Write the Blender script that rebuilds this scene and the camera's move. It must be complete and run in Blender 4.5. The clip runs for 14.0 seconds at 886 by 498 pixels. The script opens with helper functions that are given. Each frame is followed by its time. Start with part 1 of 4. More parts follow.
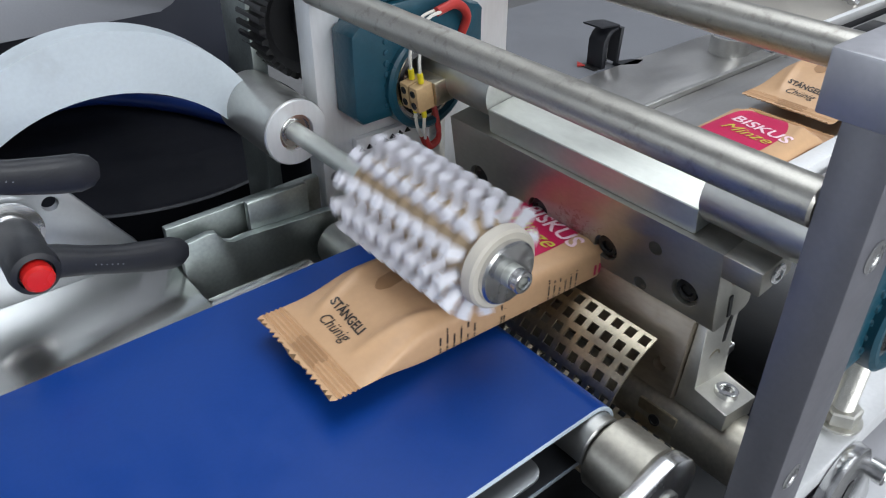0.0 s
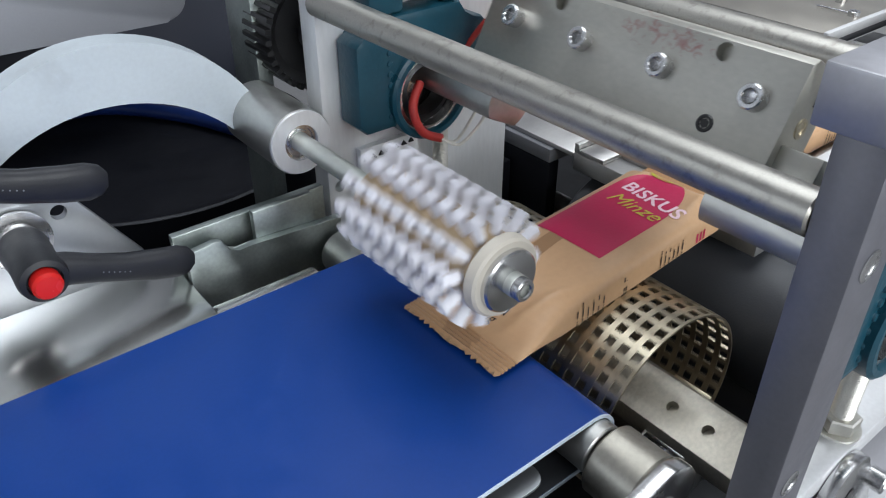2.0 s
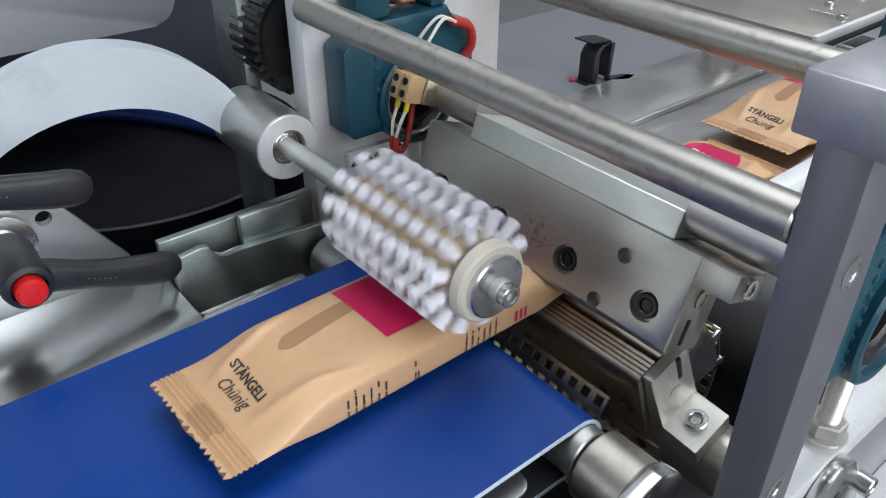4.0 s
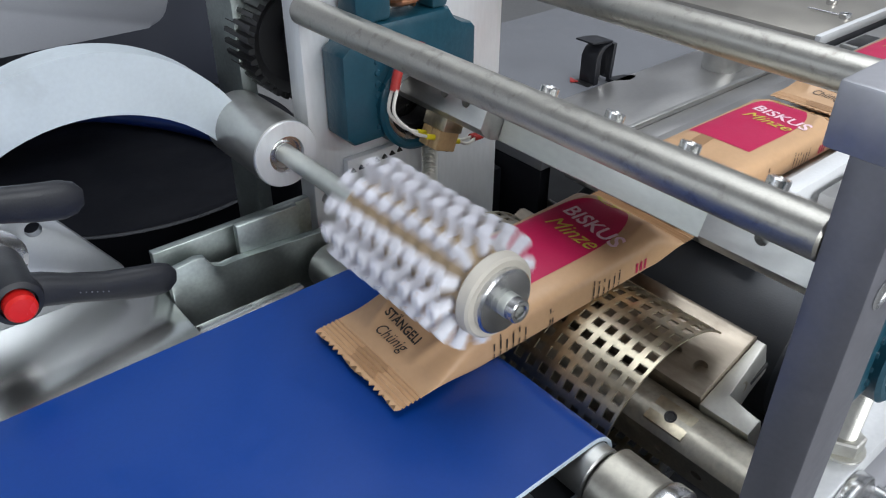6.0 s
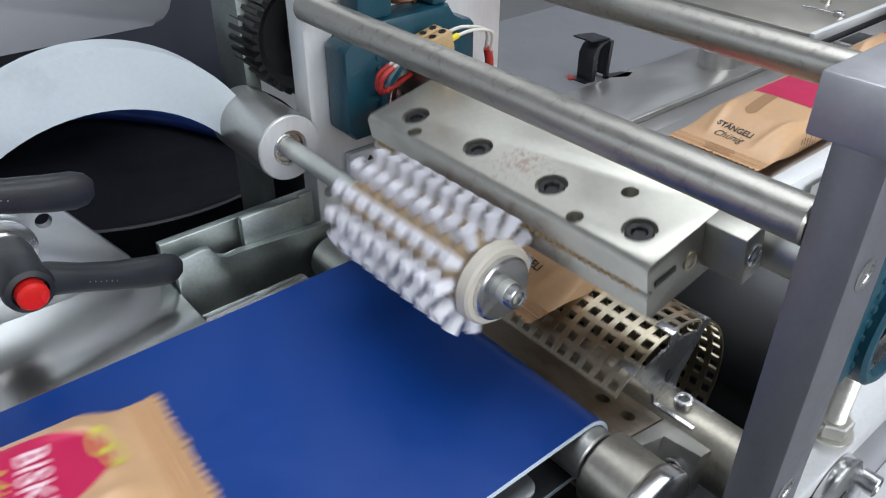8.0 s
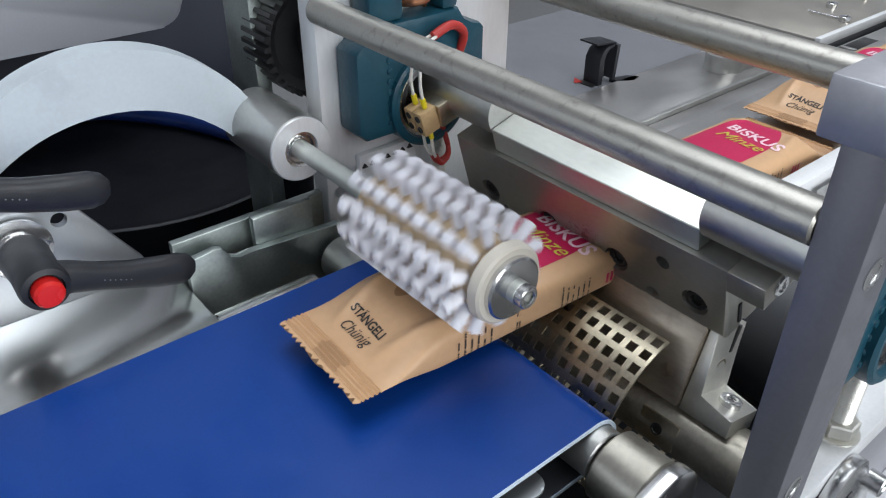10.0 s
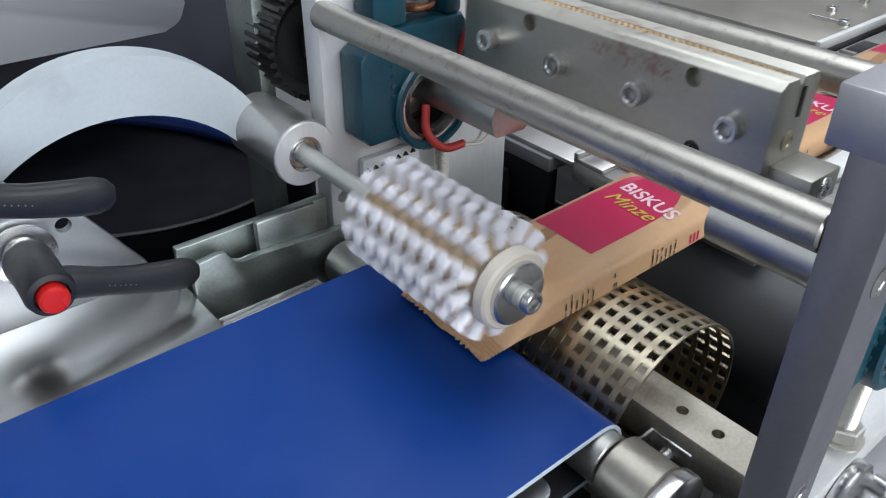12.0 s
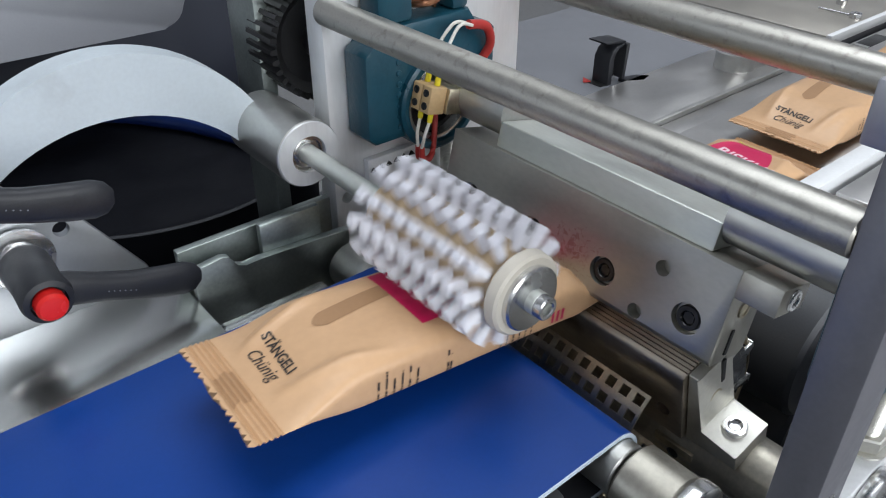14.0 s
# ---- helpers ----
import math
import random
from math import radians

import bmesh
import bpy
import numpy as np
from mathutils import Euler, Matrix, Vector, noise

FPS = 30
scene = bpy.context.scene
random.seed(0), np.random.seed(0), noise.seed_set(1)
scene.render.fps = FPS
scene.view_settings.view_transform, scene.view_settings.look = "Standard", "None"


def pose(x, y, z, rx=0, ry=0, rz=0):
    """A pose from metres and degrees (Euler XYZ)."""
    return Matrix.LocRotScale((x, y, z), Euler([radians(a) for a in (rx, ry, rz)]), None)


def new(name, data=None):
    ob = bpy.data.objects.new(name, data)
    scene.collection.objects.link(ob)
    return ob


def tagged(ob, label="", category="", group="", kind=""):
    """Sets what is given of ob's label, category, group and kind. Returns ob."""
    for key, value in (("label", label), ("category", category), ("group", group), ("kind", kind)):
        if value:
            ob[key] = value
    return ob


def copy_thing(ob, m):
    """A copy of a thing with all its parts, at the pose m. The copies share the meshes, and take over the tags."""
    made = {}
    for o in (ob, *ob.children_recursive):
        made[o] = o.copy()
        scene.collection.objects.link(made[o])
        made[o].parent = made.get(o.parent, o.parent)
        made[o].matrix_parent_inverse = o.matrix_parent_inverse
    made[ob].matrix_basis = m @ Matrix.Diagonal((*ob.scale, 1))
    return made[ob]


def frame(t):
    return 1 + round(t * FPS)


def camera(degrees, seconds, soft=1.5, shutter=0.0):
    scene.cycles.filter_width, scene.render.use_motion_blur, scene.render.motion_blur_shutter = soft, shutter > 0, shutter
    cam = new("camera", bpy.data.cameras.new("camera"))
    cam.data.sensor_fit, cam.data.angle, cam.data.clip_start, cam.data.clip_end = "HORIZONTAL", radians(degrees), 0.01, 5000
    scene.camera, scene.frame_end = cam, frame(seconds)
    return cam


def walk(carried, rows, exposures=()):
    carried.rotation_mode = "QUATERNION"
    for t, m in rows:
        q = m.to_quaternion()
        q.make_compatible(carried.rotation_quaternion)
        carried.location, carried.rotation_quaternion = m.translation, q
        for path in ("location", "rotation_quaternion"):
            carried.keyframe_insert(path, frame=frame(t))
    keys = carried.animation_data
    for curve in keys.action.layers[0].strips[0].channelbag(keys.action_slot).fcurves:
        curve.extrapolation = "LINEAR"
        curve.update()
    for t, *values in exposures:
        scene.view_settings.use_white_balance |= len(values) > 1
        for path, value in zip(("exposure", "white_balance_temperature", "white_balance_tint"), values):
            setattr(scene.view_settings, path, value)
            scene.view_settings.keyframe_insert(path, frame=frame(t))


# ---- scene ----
cam = camera(59.3, 14.0, soft=1.1, shutter=0.36)
METRES, EYE, TILT, LEAN, TURN = 0.112, 0.27, 0.0, 0.0, -39.3
ROWS = [
    (0.0, 0.0, 0.0, 0.0, 0.06, -34.08, -0.09),
    (0.5, 0.0137, -0.112, 0.0145, 0.08, -33.9, -0.13),
    (1.0, 0.0223, -0.1146, 0.0397, 0.17, -33.73, -0.12),
    (1.5, 0.0383, -0.0447, 0.0278, 0.29, -33.43, -0.11),
    (2.0, -0.0007, -0.04, 0.0225, 0.31, -33.38, -0.1),
    (2.5, 0.0125, -0.0381, 0.0345, 0.19, -33.35, -0.18),
    (3.0, 0.0339, -0.0304, 0.0325, 0.15, -33.19, -0.15),
    (5.5, -0.009, 0.0285, 0.034, -0.63, -33.4, -0.34),
    (6.0, -0.0122, 0.1083, 0.0221, -0.62, -33.44, -0.24),
    (6.5, -0.0306, 0.1134, 0.0234, -0.69, -33.47, -0.25),
    (7.0, -0.0274, 0.0605, 0.0286, -0.76, -33.49, -0.3),
    (7.5, -0.0282, 0.0131, 0.0311, -0.75, -33.49, -0.3),
    (8.0, -0.0211, 0.0028, 0.0386, -0.72, -33.47, -0.27),
    (10.5, -0.0802, -0.0576, 0.0548, -0.41, -33.18, -0.4),
    (11.0, -0.1013, -0.0646, 0.0643, -0.53, -33.1, -0.53),
    (11.5, -0.1005, -0.0611, 0.0717, -0.55, -33.09, -0.49),
    (12.0, -0.0895, -0.0332, 0.0665, -0.54, -33.11, -0.42),
    (12.5, -0.0838, 0.0358, 0.0406, -0.57, -33.26, -0.33),
    (13.0, -0.0917, 0.0988, 0.0129, -0.44, -33.26, -0.07),
    (13.5, -0.1112, 0.0971, 0.016, -0.55, -33.35, -0.07),
    (14.0, -0.1182, 0.0763, 0.0325, -0.56, -33.4, -0.09),
]
walk(cam, [(t, pose(0, 0, EYE, TILT, LEAN, TURN) @ pose(METRES * x, METRES * y, METRES * z, 90 + pitch, roll, yaw)) for t, x, y, z, yaw, pitch, roll in ROWS])

# ---- light ----
world = bpy.data.worlds.new("sky")
scene.world = world
world.use_nodes = True
wn = world.node_tree
sky = wn.nodes.new("ShaderNodeTexSky")
sky.sky_type, sky.sun_disc = "NISHITA", False
sky.sun_elevation, sky.sun_rotation = radians(42), radians(200)
wn.nodes["Background"].inputs[1].default_value = 0.12
wn.links.new(sky.outputs[0], wn.nodes["Background"].inputs[0])
scene.view_settings.exposure = 0.14


def area_lamp(name, m, w, h, power, colour):
    data = bpy.data.lights.new(name, "AREA")
    data.shape, data.size, data.size_y, data.energy, data.color = "RECTANGLE", w, h, power, colour
    ob = new(name, data)
    ob.matrix_world = m
    return ob


# unseen area lamps added for daylight, set at openings made in the hall
area_lamp("skylight_lamp", pose(1.2, 0.6, 3.35, 0, 0, 0), 3.4, 2.2, 92, (0.93, 0.97, 1.0))
# added fill that lifts the faces turned to -x
area_lamp("window_lamp", pose(-3.3, 2.2, 1.0, 0, -90, 0), 1.8, 3.2, 27, (0.95, 0.98, 1.0))
area_lamp("south_window_lamp", pose(0.6, -3.42, 1.45, 90, 0, 0), 4.4, 2.2, 165, (0.95, 0.98, 1.0))

# ---- materials ----


def mat(name, colour, rough=0.5, metal=0.0, grain=40.0, vary=0.12, bump=0.02, stretch=(1, 1, 1), wear=0.0, spec=0.5, coat=0.0, rvary=0.15, fine=400.0, random_piece=0.0):
    m = bpy.data.materials.new(name)
    m.use_nodes = True
    t = m.node_tree
    b = t.nodes["Principled BSDF"]
    co = t.nodes.new("ShaderNodeTexCoord")
    mp = t.nodes.new("ShaderNodeMapping")
    mp.inputs["Scale"].default_value = stretch
    t.links.new(co.outputs["Object"], mp.inputs["Vector"])
    n1 = t.nodes.new("ShaderNodeTexNoise")
    n1.inputs["Scale"].default_value, n1.inputs["Detail"].default_value = grain, 5
    n2 = t.nodes.new("ShaderNodeTexNoise")
    n2.inputs["Scale"].default_value, n2.inputs["Detail"].default_value = fine, 3
    for n in (n1, n2):
        t.links.new(mp.outputs[0], n.inputs["Vector"])
    mix = t.nodes.new("ShaderNodeMath")
    mix.operation = "ADD"
    t.links.new(n1.outputs["Fac"], mix.inputs[0])
    t.links.new(n2.outputs["Fac"], mix.inputs[1])
    ramp = t.nodes.new("ShaderNodeMapRange")
    ramp.inputs["From Min"].default_value, ramp.inputs["From Max"].default_value = 0.6, 1.4
    ramp.inputs["To Min"].default_value, ramp.inputs["To Max"].default_value = 1 - vary, 1 + vary
    t.links.new(mix.outputs[0], ramp.inputs["Value"])
    val = ramp.outputs[0]
    if random_piece:
        info = t.nodes.new("ShaderNodeObjectInfo")
        r2 = t.nodes.new("ShaderNodeMapRange")
        r2.inputs["To Min"].default_value, r2.inputs["To Max"].default_value = 1 - random_piece, 1 + random_piece
        t.links.new(info.outputs["Random"], r2.inputs["Value"])
        mu = t.nodes.new("ShaderNodeMath")
        mu.operation = "MULTIPLY"
        t.links.new(val, mu.inputs[0])
        t.links.new(r2.outputs[0], mu.inputs[1])
        val = mu.outputs[0]
    col = t.nodes.new("ShaderNodeVectorMath")
    col.operation = "SCALE"
    col.inputs[0].default_value = colour
    t.links.new(val, col.inputs["Scale"])
    out = col.outputs[0]
    if wear:
        n3 = t.nodes.new("ShaderNodeTexNoise")
        n3.inputs["Scale"].default_value, n3.inputs["Detail"].default_value = grain * 0.6, 8
        t.links.new(co.outputs["Object"], n3.inputs["Vector"])
        r3 = t.nodes.new("ShaderNodeMapRange")
        r3.inputs["From Min"].default_value, r3.inputs["From Max"].default_value = 0.58, 0.72
        r3.inputs["To Max"].default_value = wear
        t.links.new(n3.outputs["Fac"], r3.inputs["Value"])
        mc = t.nodes.new("ShaderNodeMixRGB")
        mc.inputs["Color2"].default_value = (0.10, 0.075, 0.06, 1)
        t.links.new(r3.outputs[0], mc.inputs["Fac"])
        t.links.new(out, mc.inputs["Color1"])
        out = mc.outputs[0]
    t.links.new(out, b.inputs["Base Color"])
    rr = t.nodes.new("ShaderNodeMapRange")
    rr.inputs["From Min"].default_value, rr.inputs["From Max"].default_value = 0.3, 0.7
    rr.inputs["To Min"].default_value, rr.inputs["To Max"].default_value = max(0.03, rough - rvary * rough), min(1, rough + rvary * rough)
    t.links.new(n1.outputs["Fac"], rr.inputs["Value"])
    t.links.new(rr.outputs[0], b.inputs["Roughness"])
    b.inputs["Metallic"].default_value = metal
    b.inputs["Specular IOR Level"].default_value = spec
    b.inputs["Coat Weight"].default_value = coat
    if bump:
        bu = t.nodes.new("ShaderNodeBump")
        bu.inputs["Strength"].default_value, bu.inputs["Distance"].default_value = bump, 0.001
        t.links.new(mix.outputs[0], bu.inputs["Height"])
        t.links.new(bu.outputs[0], b.inputs["Normal"])
    return m


STEEL = mat("ground steel", (0.52, 0.52, 0.50), 0.42, 1.0, 90, 0.08, 0.04, (1, 0.5, 1), rvary=0.15)
STEEL_DARK = mat("worn jaw steel", (0.40, 0.345, 0.28), 0.42, 1.0, 50, 0.18, 0.08, (1, 0.3, 1), wear=0.7, rvary=0.3)
JAW = mat("ground jaw plate steel", (0.475, 0.465, 0.42), 0.42, 0.9, 45, 0.08, 0.03, (1, 0.5, 1), wear=0.12, rvary=0.2)


def stain(material, centre, reach, colour, scale):
    """A dried residue stain with ragged edges, at a place on the thing."""
    t = material.node_tree
    b_ = t.nodes["Principled BSDF"]
    src = b_.inputs["Base Color"].links[0].from_socket
    co = t.nodes.new("ShaderNodeTexCoord")
    sub = t.nodes.new("ShaderNodeVectorMath")
    sub.operation = "SUBTRACT"
    sub.inputs[1].default_value = centre
    t.links.new(co.outputs["Object"], sub.inputs[0])
    div = t.nodes.new("ShaderNodeVectorMath")
    div.operation = "DIVIDE"
    div.inputs[1].default_value = reach
    t.links.new(sub.outputs[0], div.inputs[0])
    ln = t.nodes.new("ShaderNodeVectorMath")
    ln.operation = "LENGTH"
    t.links.new(div.outputs[0], ln.inputs[0])
    near = t.nodes.new("ShaderNodeMapRange")
    near.inputs["From Min"].default_value, near.inputs["From Max"].default_value = 0.2, 1.0
    near.inputs["To Min"].default_value, near.inputs["To Max"].default_value = 0.16, -0.14
    t.links.new(ln.outputs["Value"], near.inputs["Value"])
    ns = t.nodes.new("ShaderNodeTexNoise")
    ns.inputs["Scale"].default_value, ns.inputs["Detail"].default_value, ns.inputs["Distortion"].default_value = scale, 6, 1.4
    t.links.new(co.outputs["Object"], ns.inputs["Vector"])
    add = t.nodes.new("ShaderNodeMath")
    t.links.new(near.outputs[0], add.inputs[0])
    t.links.new(ns.outputs["Fac"], add.inputs[1])
    cut = t.nodes.new("ShaderNodeMapRange")
    cut.inputs["From Min"].default_value, cut.inputs["From Max"].default_value = 0.60, 0.76
    cut.inputs["To Max"].default_value = 0.62
    t.links.new(add.outputs[0], cut.inputs["Value"])
    mx = t.nodes.new("ShaderNodeMixRGB")
    mx.inputs["Color2"].default_value = (*colour, 1)
    t.links.new(cut.outputs[0], mx.inputs["Fac"])
    t.links.new(src, mx.inputs["Color1"])
    t.links.new(mx.outputs[0], b_.inputs["Base Color"])


stain(JAW, (-0.020, 0.245, -0.052), (0.012, 0.035, 0.024), (0.30, 0.17, 0.14), 260)
stain(JAW, (0.0125, 0.225, -0.064), (0.012, 0.050, 0.016), (0.34, 0.12, 0.12), 150)
stain(JAW, (-0.004, 0.245, -0.073), (0.030, 0.130, 0.010), (0.36, 0.25, 0.21), 45)
RODM = mat("dull steel rod", (0.44, 0.425, 0.39), 0.42, 1.0, 300, 0.10, 0.05, (1, 0.6, 1), wear=0.35, rvary=0.15, fine=1400)
ZINC = mat("zinc plated steel", (0.66, 0.66, 0.66), 0.25, 1.0, 80, 0.1, 0.04)
CHROM = mat("yellow passivated sheet", (0.56, 0.50, 0.38), 0.34, 1.0, 70, 0.2, 0.05, wear=0.2)
ALU = mat("anodised grey aluminium", (0.43, 0.43, 0.46), 0.46, 0.75, 120, 0.06, 0.03)
PLATEM = mat("brushed aluminium side plate", (0.74, 0.75, 0.76), 0.42, 0.4, 90, 0.06, 0.03, (1, 1, 0.2), rvary=0.2)
PALE = mat("pale painted cast arm", (0.56, 0.62, 0.66), 0.38, 0.15, 25, 0.05, 0.05, wear=0.25)
SHEET = mat("brushed stainless sheet", (0.57, 0.56, 0.55), 0.38, 1.0, 30, 0.05, 0.012, (0.5, 1, 1), rvary=0.2)
POLISH = mat("polished stainless sheet", (0.60, 0.60, 0.585), 0.22, 1.0, 14, 0.04, 0.002, rvary=0.25)
POSTM = mat("dark anodised aluminium post", (0.20, 0.20, 0.225), 0.40, 0.6, 120, 0.06, 0.03)
GALV = mat("milled steel channel", (0.37, 0.41, 0.395), 0.42, 1.0, 45, 0.16, 0.04)
BLUE = mat("blue conveyor belt polyurethane", (0.0025, 0.040, 0.225), 0.34, 0.0, 60, 0.05, 0.006, spec=0.36)
BELT_EDGE = mat("pale belt edge", (0.50, 0.58, 0.66), 0.6)
TEAL = mat("teal painted cast iron", (0.008, 0.058, 0.088), 0.32, 0.0, 70, 0.15, 0.25, fine=250)
BLACK = mat("black glass-filled plastic", (0.011, 0.012, 0.016), 0.48, 0.0, 90, 0.2, 0.12, fine=900)
RUBBER = mat("black oiled steel", (0.02, 0.02, 0.021), 0.35, 0.2, 90, 0.2, 0.05)
RED = mat("red plastic button", (0.58, 0.014, 0.012), 0.26, 0.0, 60, 0.05, 0.01)
REDW = mat("red wire sleeve", (0.42, 0.03, 0.025), 0.5)
WHITEW = mat("white wire", (0.7, 0.68, 0.62), 0.5)
YELLOW = mat("yellow ferrule", (0.75, 0.62, 0.02), 0.4)
BEIGE = mat("beige terminal plastic", (0.50, 0.34, 0.17), 0.55, 0.0, 90, 0.12, 0.1)
CORE = mat("cream plastic brush core", (0.56, 0.52, 0.45), 0.5, 0.0, 80, 0.06, 0.03)
HUBM = mat("tan wooden brush body", (0.42, 0.31, 0.19), 0.6, 0.0, 60, 0.1, 0.05)
BRISTLE = mat("white nylon bristles", (0.85, 0.85, 0.9), 0.55, 0.0, 300, 0.08, 0.3, (1, 1, 1), random_piece=0.06)
KRAFT = mat("kraft paper film", (0.56, 0.345, 0.19), 0.42, 0.0, 55, 0.05, 0.10, fine=260)
KRAFT_DK = mat("darker brown print", (0.33, 0.185, 0.09), 0.45, 0.0, 55, 0.05, 0.05)
SEALM = mat("heat darkened kraft film", (0.43, 0.255, 0.135), 0.42, 0.0, 70, 0.08, 0.08)
PINK = mat("magenta print", (0.50, 0.006, 0.075), 0.42, 0.0, 55, 0.05, 0.08)
INK = mat("black ink", (0.02, 0.018, 0.016), 0.5)
WHITE_INK = mat("pale pink ink", (0.85, 0.62, 0.68), 0.5)
LIME = mat("yellow green ink", (0.56, 0.50, 0.06), 0.5)
WORN = mat("worn brownish shaft steel", (0.50, 0.47, 0.40), 0.42, 0.95, 60, 0.2, 0.06, wear=0.4, rvary=0.2)
DULL = mat("dull oiled steel", (0.42, 0.40, 0.35), 0.44, 1.0, 60, 0.14, 0.05, wear=0.3, rvary=0.2)
GREYP = mat("grey powder coat", (0.160, 0.165, 0.182), 0.5, 0.0, 30, 0.06, 0.08, fine=700)
DARKP = mat("charcoal powder coat", (0.035, 0.038, 0.044), 0.5, 0.0, 30, 0.1, 0.08, fine=700)
WHITE_RAIL = mat("white slide rail", (0.72, 0.73, 0.74), 0.4, 0.0, 40, 0.05, 0.03)
WALLM = mat("grey hall wall", (0.46, 0.47, 0.50), 0.8, 0.0, 3, 0.05, 0.05, fine=60)
FLOORM = mat("grey hall floor", (0.20, 0.20, 0.20), 0.55, 0.0, 4, 0.12, 0.05, fine=90)
COPPER = mat("copper coloured spring", (0.42, 0.20, 0.11), 0.35, 0.9, 60, 0.2, 0.1)

# drum cover black, also the shade on two panels behind the jaws
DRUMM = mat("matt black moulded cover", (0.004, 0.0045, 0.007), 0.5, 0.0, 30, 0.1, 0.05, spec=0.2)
BRACKET = mat("pale zinc plated bracket", (0.66, 0.65, 0.60), 0.42, 0.9, 60, 0.08, 0.03, rvary=0.2)
FANM = mat("bright bent zinc sheet", (0.62, 0.63, 0.64), 0.27, 1.0, 35, 0.06, 0.03, rvary=0.2)
SHAFTM = mat("ground pale shaft steel", (0.64, 0.66, 0.62), 0.46, 0.85, 60, 0.07, 0.03, (1, 0.4, 1), wear=0.1)
PLAINZ = mat("matt zinc plate", (0.48, 0.50, 0.52), 0.36, 0.9, 25, 0.04, 0.01, rvary=0.1)
TANPLATE = mat("tan tinted stainless plate", (0.50, 0.47, 0.42), 0.38, 0.9, 20, 0.05, 0.01)

NAVY = mat("navy blue hose rubber", (0.006, 0.020, 0.105), 0.35, 0.0, 40, 0.08, 0.03)

# ---- mesh helpers ----


def box(bm, x0, x1, y0, y1, z0, z1, bevel=0.0, seg=2):
    vs = [bm.verts.new((x, y, z)) for x in (x0, x1) for y in (y0, y1) for z in (z0, z1)]
    fs = [bm.faces.new([vs[i] for i in f]) for f in ((0, 1, 3, 2), (4, 6, 7, 5), (0, 4, 5, 1), (2, 3, 7, 6), (0, 2, 6, 4), (1, 5, 7, 3))]
    if bevel:
        es = list({e for f in fs for e in f.edges})
        bmesh.ops.bevel(bm, geom=es, offset=bevel, segments=seg, affect="EDGES", profile=0.5)
    return bm


AX = {"x": Matrix(((0, 0, 1, 0), (1, 0, 0, 0), (0, 1, 0, 0), (0, 0, 0, 1))),
      "y": Matrix(((0, 1, 0, 0), (0, 0, 1, 0), (1, 0, 0, 0), (0, 0, 0, 1))), "z": Matrix.Identity(4)}


def lathe(bm, profile, axis="y", at=(0, 0, 0), n=32, caps=True):
    """A turned body: profile of (radius, height along the axis)."""
    m = Matrix.Translation(at) @ AX[axis]
    rings = []
    for r, h in profile:
        if r < 1e-6:
            rings.append([bm.verts.new(m @ Vector((0, 0, h)))])
        else:
            rings.append([bm.verts.new(m @ Vector((r * math.cos(2 * math.pi * i / n), r * math.sin(2 * math.pi * i / n), h))) for i in range(n)])
    for a, b in zip(rings, rings[1:]):
        for i in range(n):
            j = (i + 1) % n
            if len(a) == 1 and len(b) == 1:
                continue
            if len(a) == 1:
                bm.faces.new((a[0], b[j], b[i]))
            elif len(b) == 1:
                bm.faces.new((a[i], a[j], b[0]))
            else:
                bm.faces.new((a[i], a[j], b[j], b[i]))
    if caps:
        for ring in (rings[0], rings[-1]):
            if len(ring) > 1:
                bm.faces.new(ring)
    return bm


def rod(bm, r, axis, at, length, bevel=0.0006, n=32):
    b = min(bevel, r * 0.4)
    return lathe(bm, [(r - b, 0), (r, b), (r, length - b), (r - b, length)], axis, at, n)


def prism(bm, pts, lo, hi, axis="y", bevel=0.0):
    """A plane outline pushed along an axis. Outline pairs: y -> (x, z), x -> (y, z), z -> (x, y)."""
    def put(u, v, w):
        return {"y": (u, w, v), "x": (w, u, v), "z": (u, v, w)}[axis]
    a = [bm.verts.new(put(u, v, lo)) for u, v in pts]
    b = [bm.verts.new(put(u, v, hi)) for u, v in pts]
    n = len(pts)
    fs = [bm.faces.new(a), bm.faces.new(b[::-1])]
    for i in range(n):
        fs.append(bm.faces.new((a[i], b[i], b[(i + 1) % n], a[(i + 1) % n])))
    if bevel:
        es = list({e for f in fs[:2] for e in f.edges})
        bmesh.ops.bevel(bm, geom=es, offset=bevel, segments=2, affect="EDGES", profile=0.5)
    return bm


def pipe(bm, pts, r, n=10):
    """A tube along a smoothed row of points."""
    P = [Vector(p) for p in pts]
    fine = []
    for i in range(len(P) - 1):
        p0, p1, p2, p3 = P[max(i - 1, 0)], P[i], P[i + 1], P[min(i + 2, len(P) - 1)]
        for k in range(6):
            t = k / 6
            fine.append(0.5 * ((2 * p1) + (p2 - p0) * t + (2 * p0 - 5 * p1 + 4 * p2 - p3) * t * t + (3 * p1 - p0 - 3 * p2 + p3) * t ** 3))
    fine.append(P[-1])
    rings = []
    up = Vector((0.3, 0.2, 0.9))
    for i, p in enumerate(fine):
        d = (fine[min(i + 1, len(fine) - 1)] - fine[max(i - 1, 0)]).normalized()
        a = d.cross(up)
        if a.length < 1e-4:
            a = d.cross(Vector((1, 0, 0)))
        a.normalize()
        c = d.cross(a)
        rings.append([bm.verts.new(p + r * (math.cos(2 * math.pi * k / n) * a + math.sin(2 * math.pi * k / n) * c)) for k in range(n)])
    for a, b in zip(rings, rings[1:]):
        for k in range(n):
            bm.faces.new((a[k], a[(k + 1) % n], b[(k + 1) % n], b[k]))
    bm.faces.new(rings[0])
    bm.faces.new(rings[-1][::-1])
    return bm


